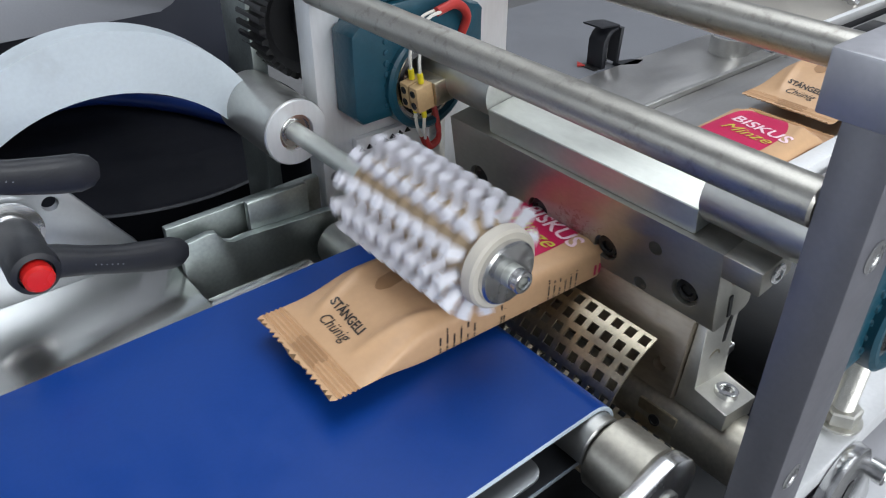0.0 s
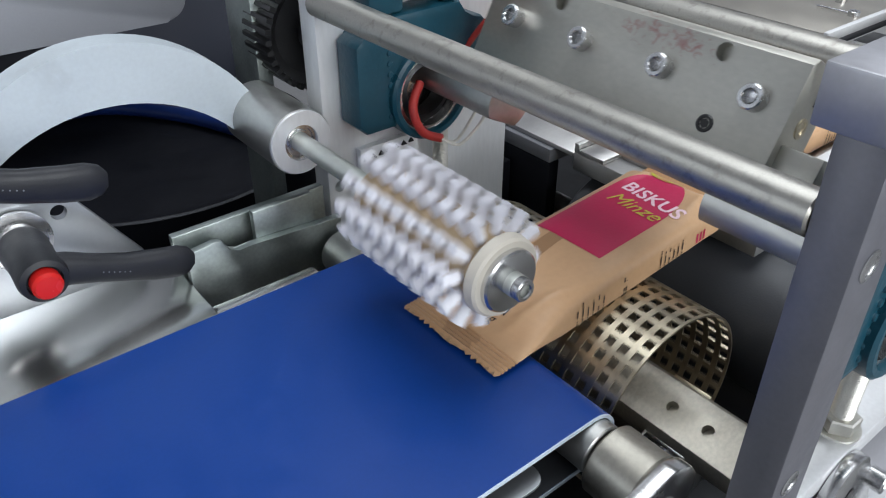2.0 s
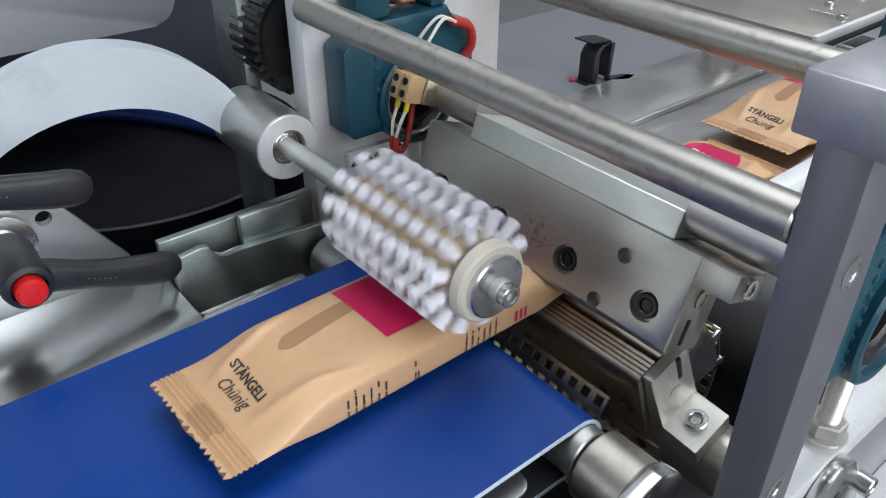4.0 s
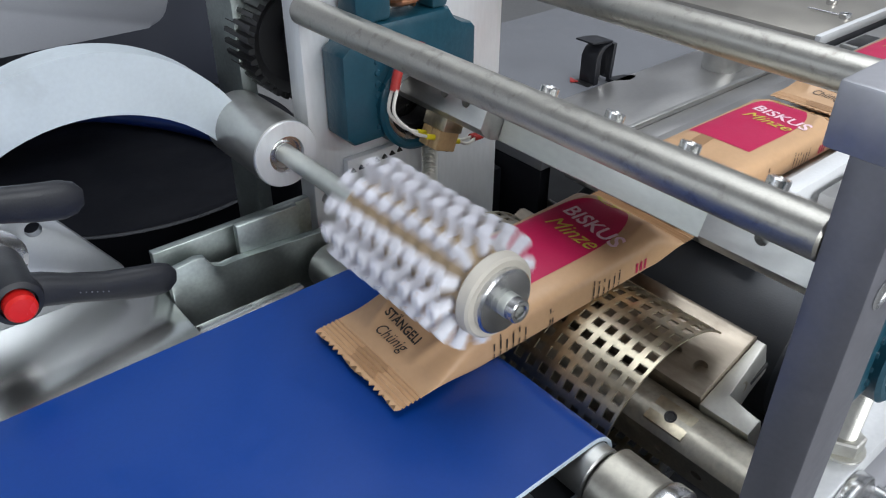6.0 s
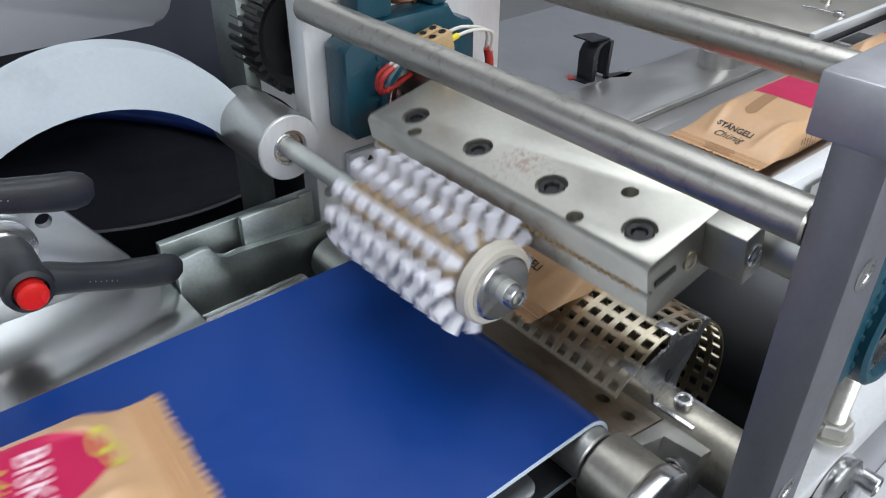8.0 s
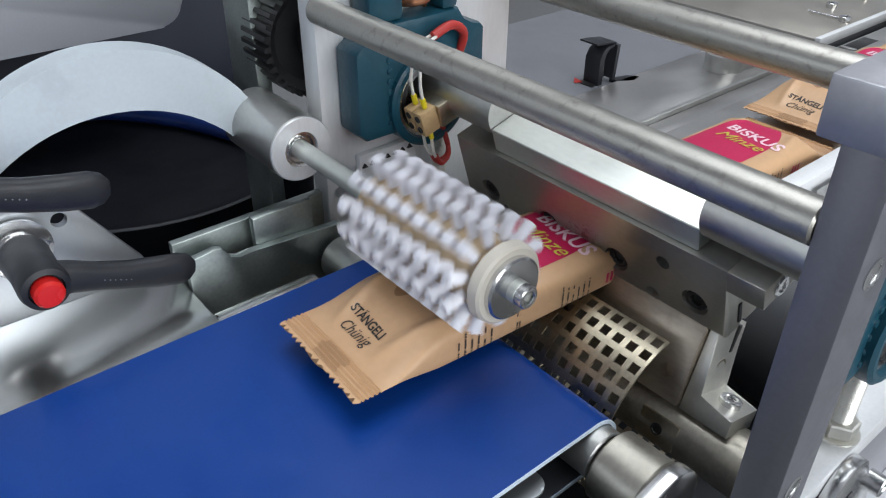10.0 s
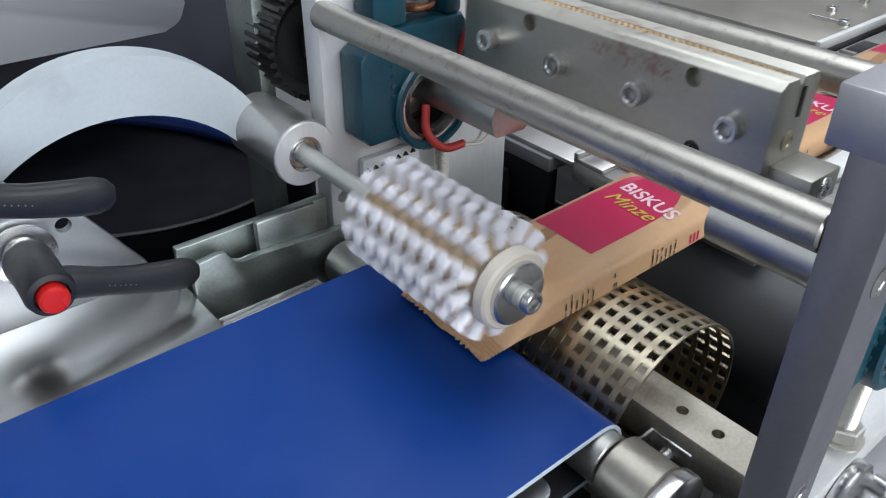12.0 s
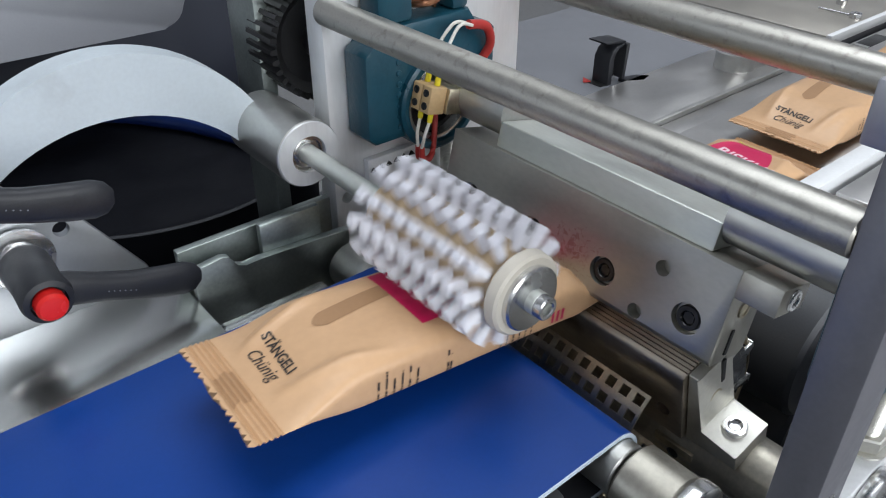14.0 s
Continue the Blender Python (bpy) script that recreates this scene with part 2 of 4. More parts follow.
def part(name, bm, material, parent=None, label="", smooth=True, at=None):
    bmesh.ops.recalc_face_normals(bm, faces=bm.faces)
    me = bpy.data.meshes.new(name)
    bm.to_mesh(me)
    bm.free()
    me.materials.append(material)
    if smooth:
        me.polygons.foreach_set("use_smooth", [True] * len(me.polygons))
        me.set_sharp_from_angle(angle=radians(35))
    ob = new(name, me)
    if parent:
        ob.parent = parent
    if at is not None:
        ob.matrix_basis = at
    if label:
        tagged(ob, label)
    return ob


def again(ob, m, parent=None):
    """Another object on the same mesh."""
    o = new(ob.name.split(".")[0], ob.data)
    o.parent = parent or ob.parent
    o.matrix_basis = m
    if "label" in ob:
        o["label"] = ob["label"]
    return o


def thing(name, label, category, m=None, group="", kind=""):
    ob = new(name)
    ob.empty_display_size = 0.02
    if m is not None:
        ob.matrix_world = m
    return tagged(ob, label, category, group, kind)


def BM():
    return bmesh.new()


# main lines of the machine: x runs upstream, y across, z up from the belt's top
XJ, ZS, RJ = 0.310, 0.012, 0.073        # jaws: axis, height of the seal, reach
ZU, ZL = ZS + RJ, ZS - RJ
YC = 0.2515                              # middle of the jaws and of the film
YP = 0.405                               # inner face of the far side plate
FLOOR = -0.95
P, T_CUT, PITCH = 3.38, 0.72, 0.225      # cycle, moment of the cut, pack length


def drill(ob, cuts):
    """Cuts holes (radius, axis, start, length) into a mesh object."""
    bm = BM()
    for r, axis, at, length in cuts:
        lathe(bm, [(r, 0), (r, length)], axis, at, 20)
    bmesh.ops.recalc_face_normals(bm, faces=bm.faces)
    me = bpy.data.meshes.new("cut")
    bm.to_mesh(me)
    bm.free()
    cutter = new("cut", me)
    parent, ob.parent = ob.parent, None
    mod = ob.modifiers.new("cut", "BOOLEAN")
    mod.object, mod.operation, mod.solver = cutter, "DIFFERENCE", "EXACT"
    keep = ob.matrix_world.copy()
    ob.matrix_world = Matrix.Identity(4)
    bpy.context.view_layer.update()
    made = bpy.data.meshes.new_from_object(ob.evaluated_get(bpy.context.evaluated_depsgraph_get()))
    ob.modifiers.clear()
    ob.data = made
    ob.matrix_world = keep
    ob.parent = parent
    bpy.data.objects.remove(cutter)
    made.polygons.foreach_set("use_smooth", [True] * len(made.polygons))
    made.set_sharp_from_angle(angle=radians(35))
    return ob


def cap_screw(parent, m, r=0.0065, h=0.008, material=None, label="socket cap screw"):
    """A socket head screw that stands on z = 0 of m."""
    bm = lathe(BM(), [(0, 0), (r, 0), (r, h - 0.0006), (r - 0.0006, h), (r * 0.62, h), (r * 0.55, h - 0.0006)], "z", n=28, caps=False)
    lathe(bm, [(r * 0.55, h - 0.0006), (r * 0.55, h * 0.45), (0, h * 0.40)], "z", n=6, caps=False)
    return part("screw", bm, material or ZINC, parent, label, at=m)


def turn_to(axis):
    """Turns z onto an axis: -x, -y, +x, +y or +z."""
    return {"-x": pose(0, 0, 0, 0, -90, 0), "+x": pose(0, 0, 0, 0, 90, 0), "-y": pose(0, 0, 0, 90, 0, 0), "+y": pose(0, 0, 0, -90, 0, 0), "+z": pose(0, 0, 0), "-z": pose(0, 0, 0, 180, 0, 0)}[axis]


def at_to(x, y, z, axis):
    return Matrix.Translation((x, y, z)) @ turn_to(axis)

# ---- the hall ----


def slab(name, x0, x1, y0, y1, z0, z1, material):
    return tagged(part(name, box(BM(), x0, x1, y0, y1, z0, z1), material, smooth=False), kind="structure")


slab("floor", -3.5, 5.15, -3.5, 4.15, FLOOR - 0.1, FLOOR, FLOORM)
slab("wall_north", -3.5, 5.15, 4.0, 4.15, FLOOR, 3.4, WALLM)
slab("wall_east", 5.0, 5.15, -3.5, 4.0, FLOOR, 3.4, WALLM)
# unseen walls and ceiling, opened where the added lamps stand
walls = BM()
for x0, x1, z0, z1 in ((-3.5, -1.7, FLOOR, 3.4), (2.9, 5.15, FLOOR, 3.4), (-1.7, 2.9, FLOOR, 0.30), (-1.7, 2.9, 2.6, 3.4)):
    box(walls, x0, x1, -3.65, -3.5, z0, z1)
tagged(part("wall_south", walls, WALLM, smooth=False), kind="structure")
wallw = BM()
for y0, y1, z0, z1 in ((-3.5, 0.5, FLOOR, 3.4), (3.9, 4.0, FLOOR, 3.4), (0.5, 3.9, FLOOR, 0.05), (0.5, 3.9, 2.0, 3.4)):
    box(wallw, -3.5, -3.35, y0, y1, z0, z1)
tagged(part("wall_west", wallw, WALLM, smooth=False), kind="structure")
ceil = BM()
for x0, x1, y0, y1 in ((-3.5, -0.6, -3.65, 4.15), (3.0, 5.15, -3.65, 4.15), (-0.6, 3.0, -3.65, -0.6), (-0.6, 3.0, 1.8, 4.15)):
    box(ceil, x0, x1, y0, y1, 3.4, 3.5)
tagged(part("ceiling", ceil, WALLM, smooth=False), kind="structure")

# ---- machine base ----
base = thing("machine_cabinet", "charcoal powder-coated steel cabinet of the packing machine", "cabinet")
part("body", box(BM(), -2.4, 2.6, -0.02, 0.72, FLOOR, -0.17, 0.006), DARKP, base)
# near-black: the dark gap behind the jaws is put into this colour
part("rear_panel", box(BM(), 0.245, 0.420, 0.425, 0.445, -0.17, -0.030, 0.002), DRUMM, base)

# ---- outfeed belt ----
belt = thing("conveyor_belt", "wide plain blue belt of the outfeed conveyor, pale cut edge", "conveyor belt")
RN, XN = 0.0165, 0.2215


def belt_outline(r0):
    pts = [(-2.35, -RN + r0)]
    for i in range(0, 13):
        a = radians(90 - 15 * i)
        pts.append((XN + r0 * math.cos(a), -RN + r0 * math.sin(a)))
    pts.append((-2.35, -RN - r0))
    return pts


def belt_strip(y0, y1, r_out=RN, r_in=RN - 0.002):
    bm = BM()
    outer, inner = belt_outline(r_out), belt_outline(r_in)
    rows = [[bm.verts.new((x, y, z)) for x, z in o] for o, y in ((outer, y0), (outer, y1), (inner, y1), (inner, y0))]
    for a, b in zip(rows, rows[1:] + rows[:1]):
        for i in range(len(a) - 1):
            bm.faces.new((a[i], a[i + 1], b[i + 1], b[i]))
    return bm


part("belt_surface", belt_strip(0.1579, 0.3455), BLUE, belt)
# made-up inner layer; its charcoal gives the dark inside the belt nose
part("belt_backing", belt_strip(0.1580, 0.3450, RN - 0.00205, RN - 0.0024), DARKP, belt, "added charcoal inner layer that keeps the gap dark")
part("belt_edge", belt_strip(0.1572, 0.1579), BELT_EDGE, belt, "pale cut edge of the belt")
bed = [(-2.3, 0.346), (-2.3, 0.1525)] + [(0.178 + 0.008 * math.sin(radians(a)), 0.1605 - 0.008 * math.cos(radians(a))) for a in range(0, 91, 15)] + [(0.186, 0.346)]
part("slider_bed", prism(BM(), bed, -0.0137, -0.0120, "z", 0.0003), PLAINZ, belt, "polished steel slider bed")
part("side_beam", box(BM(), -2.3, 0.16, 0.150, 0.158, -0.17, -0.0150, 0.001), DARKP, belt, "charcoal side beam")
part("end_roller", rod(BM(), RN - 0.0026, "y", (XN, 0.150, -RN), 0.20, 0.001), STEEL, belt, "turned steel end roller")
part("roller_collar", rod(BM(), 0.0192, "y", (XN + 0.002, 0.1215, -0.0205), 0.027, 0.0012, 40), DULL, belt, "turned steel roller collar")
arm = BM()
pts = [(XN + 0.002 + 0.0215 * math.cos(radians(a)), -0.0215 + 0.0215 * math.sin(radians(a))) for a in range(-90, 91, 12)]
prism(arm, [(0.05, -0.115), (0.066, -0.135)] + [(x, z) for x, z in pts] + [(XN - 0.03, -0.008)], 0.1125, 0.1210, "y", 0.0012)
part("bearing_arm", arm, ZINC, belt, "rounded zinc plated roller arm")
cap_screw(belt, at_to(XN, 0.1125, -0.0235, "-y"), 0.0078, 0.0025, STEEL)
part("tail_leg", box(BM(), -2.3, -2.2, 0.155, 0.35, -0.1695, -0.036, 0.002), DARKP, belt)

# polished guard between belt and channel
guard = thing("guard_plate", "polished stainless guard plate beside the blue belt", "guard plate")
part("sheet", box(BM(), -0.6, 0.1185, 0.3475, 0.4222, -0.0046, -0.0030, 0.0005), POLISH, guard)
part("lip", box(BM(), 0.118, 0.186, 0.3475, 0.3585, -0.012, -0.003, 0.002), POLISH, guard)
part("bracket", box(BM(), -0.5, 0.10, 0.352, 0.3780, -0.1695, -0.0047, 0.002), DARKP, guard)

# milled channel behind the guard
chan = thing("machine_channel", "milled steel channel with a stepped cut-out", "channel")
prof = [(0.1195, -0.1695), (0.1195, 0.0165), (0.138, 0.0185), (0.1425, 0.017), (0.1465, 0.009), (0.152, 0.0065), (0.162, 0.0075), (0.226, 0.004), (0.2262, -0.1695)]
part("front_wall", prism(BM(), prof, 0.387, 0.3925, "y", 0.0006), GALV, chan)
part("back_wall", box(BM(), 0.1195, 0.2262, 0.408, 0.414, -0.1695, 0.0185, 0.0006), GALV, chan)
part("web", box(BM(), 0.1195, 0.2262, 0.3925, 0.408, -0.09, -0.05), GALV, chan)
part("stop_block", box(BM(), 0.1665, 0.209, 0.3928, 0.3985, -0.01, 0.026, 0.0012), GALV, chan, "small steel stop block")
part("idler", rod(BM(), 0.016, "y", (0.222, 0.352, -0.020), 0.032, 0.001), STEEL, chan, "turned steel idler roller")

# ---- side plate, rods, near frame ----
plate = thing("side_plate", "upright grey aluminium side plate of the jaw station", "side plate")
pl = part("panel", box(BM(), 0.2290, 0.392, YP, YP + 0.018, -0.1695, 0.32, 0.0012), PLATEM, plate)
drill(pl, [(0.0042, "y", (0.2380, YP - 0.01, 0.015), 0.02), (0.019, "y", (XJ, YP - 0.01, ZU), 0.04)])
part("edge_strip", box(BM(), 0.2180, 0.2288, YP + 0.062, YP + 0.100, -0.1695, 0.32, 0.001), GALV, plate, "grey steel edge strip")


def tie_rod(x, z, r, y0, y1, label):
    ob = thing("tie_rod", label, "rod", pose(x, y0, z), "tie rods")
    part("rod", rod(BM(), r, "y", (0, 0, 0), y1 - y0, 0.001, 40), RODM, ob)


tie_rod(0.232, 0.141, 0.0085, 0.0896, YP, "round chromed steel tie rod, lightly stained")
tie_rod(0.400, 0.133, 0.0105, 0.0600, 0.62, "round steel tie rod, oily and flecked")

post = thing("frame_post", "square grey anodised aluminium post under the top bar", "post")
po = part("bar", box(BM(), 0.2250, 0.2530, 0.0715, 0.0895, -0.165, 0.1755, 0.0010), POSTM, post)


def slot_screw(parent, x, y, z):
    bm = lathe(BM(), [(0, 0), (0.0062, 0), (0.0062, 0.0003), (0.0055, 0.0006), (0.0042, 0.0006), (0.0040, 0.0002), (0, 0.0002)], "z", n=28, caps=False)
    s = part("screw_seat", bm, ZINC, parent, "zinc screw in a long slot", at=at_to(x, y, z, "-y"))
    return s


slot_screw(post, 0.2375, 0.0714, 0.128)
slot_screw(post, 0.2375, 0.0714, 0.022)
top = thing("top_bar", "grey anodised aluminium top bar of the near frame", "bar")
tb = part("bar", box(BM(), 0.2168, 0.62, 0.0555, 0.0948, 0.1758, 0.1960, 0.0012), ALU, top)
cap_screw(top, at_to(0.262, 0.0745, 0.1958, "+z"), 0.0062, 0.0016)
cap_screw(top, at_to(0.335, 0.0745, 0.1958, "+z"), 0.0062, 0.0016)
rear = copy_thing(post, pose(0.335, 0, 0))
tagged(rear, "square grey anodised aluminium post behind the near bearing")

ledge = thing("frame_ledge", "bright steel ledge that carries the near bearing", "ledge")
part("bar", box(BM(), 0.2535, 0.72, 0.0770, 0.100, -0.036, -0.0225, 0.0012), PLATEM, ledge)
part("leg", box(BM(), 0.2540, 0.54, 0.080, 0.096, -0.1695, -0.0362, 0.001), ALU, ledge)
part("side_rail", box(BM(), 0.27, 0.72, 0.0520, 0.0798, -0.130, -0.115, 0.001), WHITE_RAIL, ledge)

swing = thing("slotted_bracket", "zinc plated slotted adjusting bracket with a screw", "bracket")
outl = [(0.2960, -0.1695), (0.2960, -0.044)]
outl += [(0.318 + 0.022 * math.cos(radians(a)), -0.044 + 0.021 * math.sin(radians(a))) for a in range(170, 39, -13)]
outl += [(0.346, -0.052), (0.366, -0.086), (0.376, -0.1695)]
part("arc_plate", prism(BM(), outl, 0.0695, 0.0768, "y", 0.0012), ZINC, swing)
slot = [(0.321 + (0.0042 if abs(a) < 90 else -0.0042) * 0.2 + 0.0046 * math.cos(radians(a)), -0.053 + 0.0095 * math.sin(radians(a))) for a in range(-180, 180, 20)]
part("slot", prism(BM(), slot, 0.0690, 0.0694, "y"), RUBBER, swing, "dark adjusting slot")
cap_screw(swing, at_to(0.341, 0.0694, -0.047, "-y"), 0.0060, 0.0090)
cap_screw(swing, at_to(0.305, 0.0694, -0.095, "-y"), 0.0060, 0.0090)

# ---- teal bearing units ----


def bearing_unit(y, side, label):
    """A sliding bearing block; side +1 opens towards -y, -1 towards +y."""
    ob = thing("bearing_unit", label, "bearing", pose(XJ, y, ZU), "jaw bearings")
    s = side
    hous = BM()
    ring = [(0.036 * math.cos(radians(a)), 0.036 * math.sin(radians(a))) for a in range(0, 360, 12)]
    prism(hous, [(-0.068, -0.021), (-0.062, -0.027), (0.028, -0.027), (0.036, -0.020), (0.036, 0.030), (0.033, 0.033), (0.014, 0.036), (0.014, 0.046), (-0.056, 0.046), (-0.056, 0.036), (-0.065, 0.034), (-0.068, 0.031)], -0.024, 0.0, "y", 0.003)
    h = part("housing", hous, TEAL, ob)
    drill(h, [(0.0265, "y", (-0.013, -0.06, -0.008), 0.09)])
    part("ring", lathe(BM(), [(0.0325, -0.012), (0.0325, -0.0275), (0.0305, -0.029), (0.0275, -0.029), (0.0265, -0.027), (0.0265, -0.012)], "y", (-0.013, 0, -0.008), 40, caps=False), TEAL, ob, "raised cast ring")
    part("outer_race", lathe(BM(), [(0.0262, -0.004), (0.0262, -0.026), (0.0238, -0.026), (0.0235, -0.024), (0.0235, -0.004)], "y", (-0.013, 0, -0.008), 40), ZINC, ob, "bright outer race")
    part("seal", lathe(BM(), [(0.0234, -0.018), (0.0170, -0.022), (0.0170, -0.008)], "y", (-0.013, 0, -0.008), 40, caps=False), RUBBER, ob, "black bearing seal")
    part("upright", box(BM(), -0.056, -0.030, -0.022, -0.002, 0.0462, 0.135, 0.003), TEAL, ob, "teal slide upright")
    part("upright", box(BM(), 0.0008, 0.014, -0.022, -0.002, 0.0462, 0.135, 0.003), TEAL, ob, "teal slide upright")
    bm = BM()
    turns = []
    for i in range(0, 97):
        a = i / 12 * 2 * math.pi
        turns.append((-0.0146 + 0.0095 * math.cos(a), -0.0120 + 0.0095 * math.sin(a), 0.049 + i * 0.00060))
    pipe(bm, turns[::2], 0.0019, 8)
    part("spring", bm, COPPER, ob, "copper coloured pressure spring")
    part("stud", rod(BM(), 0.0052, "z", (0.006, -0.012, -0.115), 0.083, 0.0005, 20), BRACKET, ob, "threaded stud")
    bm = BM()
    lathe(bm, [(0.0052, 0)] + [(0.0052 + 0.0005 * (i % 2), 0.0006 * i) for i in range(1, 90)] + [(0.0052, 0.054)], "z", (0.006, -0.012, -0.092), 18, caps=False)
    part("thread", bm, BRACKET, ob)
    part("nut", lathe(BM(), [(0.0088, 0), (0.0098, 0.001), (0.0098, 0.0075), (0.0088, 0.0085)], "z", (0.006, -0.012, -0.0985), 6), BRACKET, ob, "hexagon nut")
    part("washer", lathe(BM(), [(0.0115, 0), (0.0115, 0.0015)], "z", (0.006, -0.012, -0.1000), 28), BRACKET, ob)
    mark = part("cast_mark", lathe(BM(), [(0, 0), (0.0022, 0), (0.0018, -0.0009), (0, -0.0012)], "y", (0, 0, 0), 10), TEAL, ob, at=pose(-0.044, -0.0240, -0.018))
    for i in range(1, 8):
        again(mark, pose(-0.044, -0.0240, -0.018 + i * 0.007))
    return ob


bearing_unit(YP, 1, "teal painted cast bearing unit with a copper spring")
near = copy_thing([o for o in scene.objects if o.name == "bearing_unit"][0], pose(XJ + 0.012, 0.100, ZU - 0.004))
tagged(near, "teal painted cast bearing unit on a threaded stud")

# ---- gear behind the far plate ----
gear = thing("drive_gear", "black oiled drive gear behind the side plate", "gear", pose(0.2560, 0.462, 0.108))
g = BM()
for k in range(34):
    a = 2 * math.pi * k / 34
    c, s = math.cos(a), math.sin(a)
    for r0, r1, w in ((0.036, 0.0405, 0.0014),):
        pts = [(r0 * c - w * 1.5 * -s * -1, r0 * s - w * 1.5 * c), (r1 * c + w * s * 1, r1 * s - w * c), (r1 * c - w * s, r1 * s + w * c), (r0 * c - w * 1.5 * s, r0 * s + w * 1.5 * c)]
        pts[0] = (r0 * c + w * 1.5 * s, r0 * s - w * 1.5 * c)
        prism(g, pts, -0.016, 0.016, "y")
part("teeth", g, RUBBER, gear, smooth=False)
part("wheel", lathe(BM(), [(0.006, -0.010), (0.030, -0.010), (0.0365, -0.016), (0.0365, 0.016), (0.006, 0.016)], "y", n=44), RUBBER, gear)
part("hub", rod(BM(), 0.014, "y", (0, -0.018, 0), 0.11, 0.001), RUBBER, gear)
gear.matrix_world = pose(0.2560, 0.462, 0.108)

# toothed white strip below the far bearing
strip = thing("toothed_strip", "pale toothed metal strip under the bearing", "toothed strip")
bm = box(BM(), 0.252, 0.300, YP - 0.006, YP - 0.0005, -0.03, 0.040, 0.0006)
part("strip", bm, WHITE_RAIL, strip)
for i in range(7):
    part("tooth", prism(BM(), [(0, 0), (0.0022, 0.003), (0.0044, 0)], YP - 0.0075, YP - 0.0060, "y"), RUBBER, strip, at=Matrix.Translation((0.2535 + i * 0.0064, 0, 0.031 + 0.0006 * i)))

# ---- swing arm with the brush ----
arm = thing("swing_arm", "pale grey cast arch arm that carries the brush", "swing arm")
ab = BM()
outer = [(0.112 + 0.105 * math.cos(radians(a)), 0.0235 + 0.105 * math.sin(radians(a))) for a in range(28, 204, 5)]
inner = [(0.1075 + 0.105 * math.cos(radians(a)), -0.0125 + 0.105 * math.sin(radians(a))) for a in range(200, 32, -5)]
prism(ab, outer + inner, 0.447, 0.467, "y", 0.0025)
part("arch", ab, PALE, arm)
part("foot", box(BM(), -0.02, 0.020, 0.448, 0.466, -0.1695, -0.02, 0.002), PALE, arm)

hous = thing("bearing_housing", "turned steel bearing tube at the arm's end", "bearing housing", pose(0.2075, 0.3966, 0.060))
part("tube", lathe(BM(), [(0.0122, 0.0), (0.0203, 0.0), (0.0216, 0.0012), (0.0216, 0.062), (0.0203, 0.064), (0.006, 0.064)], "y", n=48, caps=False), STEEL, hous)
part("face_ring", lathe(BM(), [(0.0117, 0.004), (0.0117, -0.0006), (0.0206, -0.0006), (0.0212, 0.0004)], "y", n=48, caps=False), PLATEM, hous, "bright faced ring")
part("bearing_ring", lathe(BM(), [(0.0116, 0.004), (0.0116, 0.0012), (0.0098, 0.0012), (0.0094, 0.0030), (0.0078, 0.0030), (0.0076, 0.0010), (0.0064, 0.0010), (0.0064, 0.004)], "y", n=40, caps=False), ZINC, hous, "small ball bearing")

BX, BY, BZ = 0.2075, 0.2040, 0.060
brush = thing("rotary_brush", "white bristled round brush on a steel shaft, turning", "brush", pose(BX, BY, BZ))
part("shaft", rod(BM(), 0.0060, "y", (0, -0.004, 0), 0.255, 0.0005, 24), SHAFTM, brush, "round steel shaft")
part("core", lathe(BM(), [(0.006, 0.0122), (0.0185, 0.0122), (0.0185, 0.106), (0.006, 0.106)], "y", n=32), HUBM, brush, "tan brush body")
part("end_cap", lathe(BM(), [(0.006, 0.0045), (0.0195, 0.0045), (0.0208, 0.0058), (0.0214, 0.0108), (0.0204, 0.0120), (0.006, 0.0120)], "y", n=44), CORE, brush, "cream plastic end ring")
wa = part("washer", lathe(BM(), [(0.004, 0.0008), (0.0154, 0.0008), (0.0164, 0.0018), (0.0164, 0.0048), (0.004, 0.0048)], "y", n=40), ZINC, brush, "zinc plated washer")
cap_screw(wa, at_to(0, 0.001, 0, "-y"), 0.0058, 0.0095)
rng = random.Random(4)
tb = BM()
for i in range(120):
    rr, aa = 0.0025 * math.sqrt(rng.random()), rng.random() * 6.283
    ox, oy = rr * math.cos(aa), rr * math.sin(aa)
    lean = 1.12 + rng.random() * 0.35
    L = 0.0312 + rng.uniform(-0.0007, 0.0005)
    p0, p1 = Vector((ox * 0.8, oy * 0.8, 0.0160)), Vector((ox * lean, oy * lean, L))
    w = 0.00055
    a = [tb.verts.new(p0 + Vector((w * math.cos(k * 2.094), w * math.sin(k * 2.094), 0))) for k in range(3)]
    b = [tb.verts.new(p1 + Vector((w * math.cos(k * 2.094), w * math.sin(k * 2.094), 0))) for k in range(3)]
    for k in range(3):
        tb.faces.new((a[k], a[(k + 1) % 3], b[(k + 1) % 3], b[k]))
    tb.faces.new(b)
first = None
for ring in range(9):
    for k in range(12):
        m = Matrix.Translation((0, 0.0165 + ring * 0.0107, 0)) @ pose(0, 0, 0, 0, k * 360 / 12, 0)
        if first is None:
            first = part("bristle_tuft", tb, BRISTLE, brush, at=m, smooth=False)
        else:
            again(first, m)

# ---- clamp levers ----


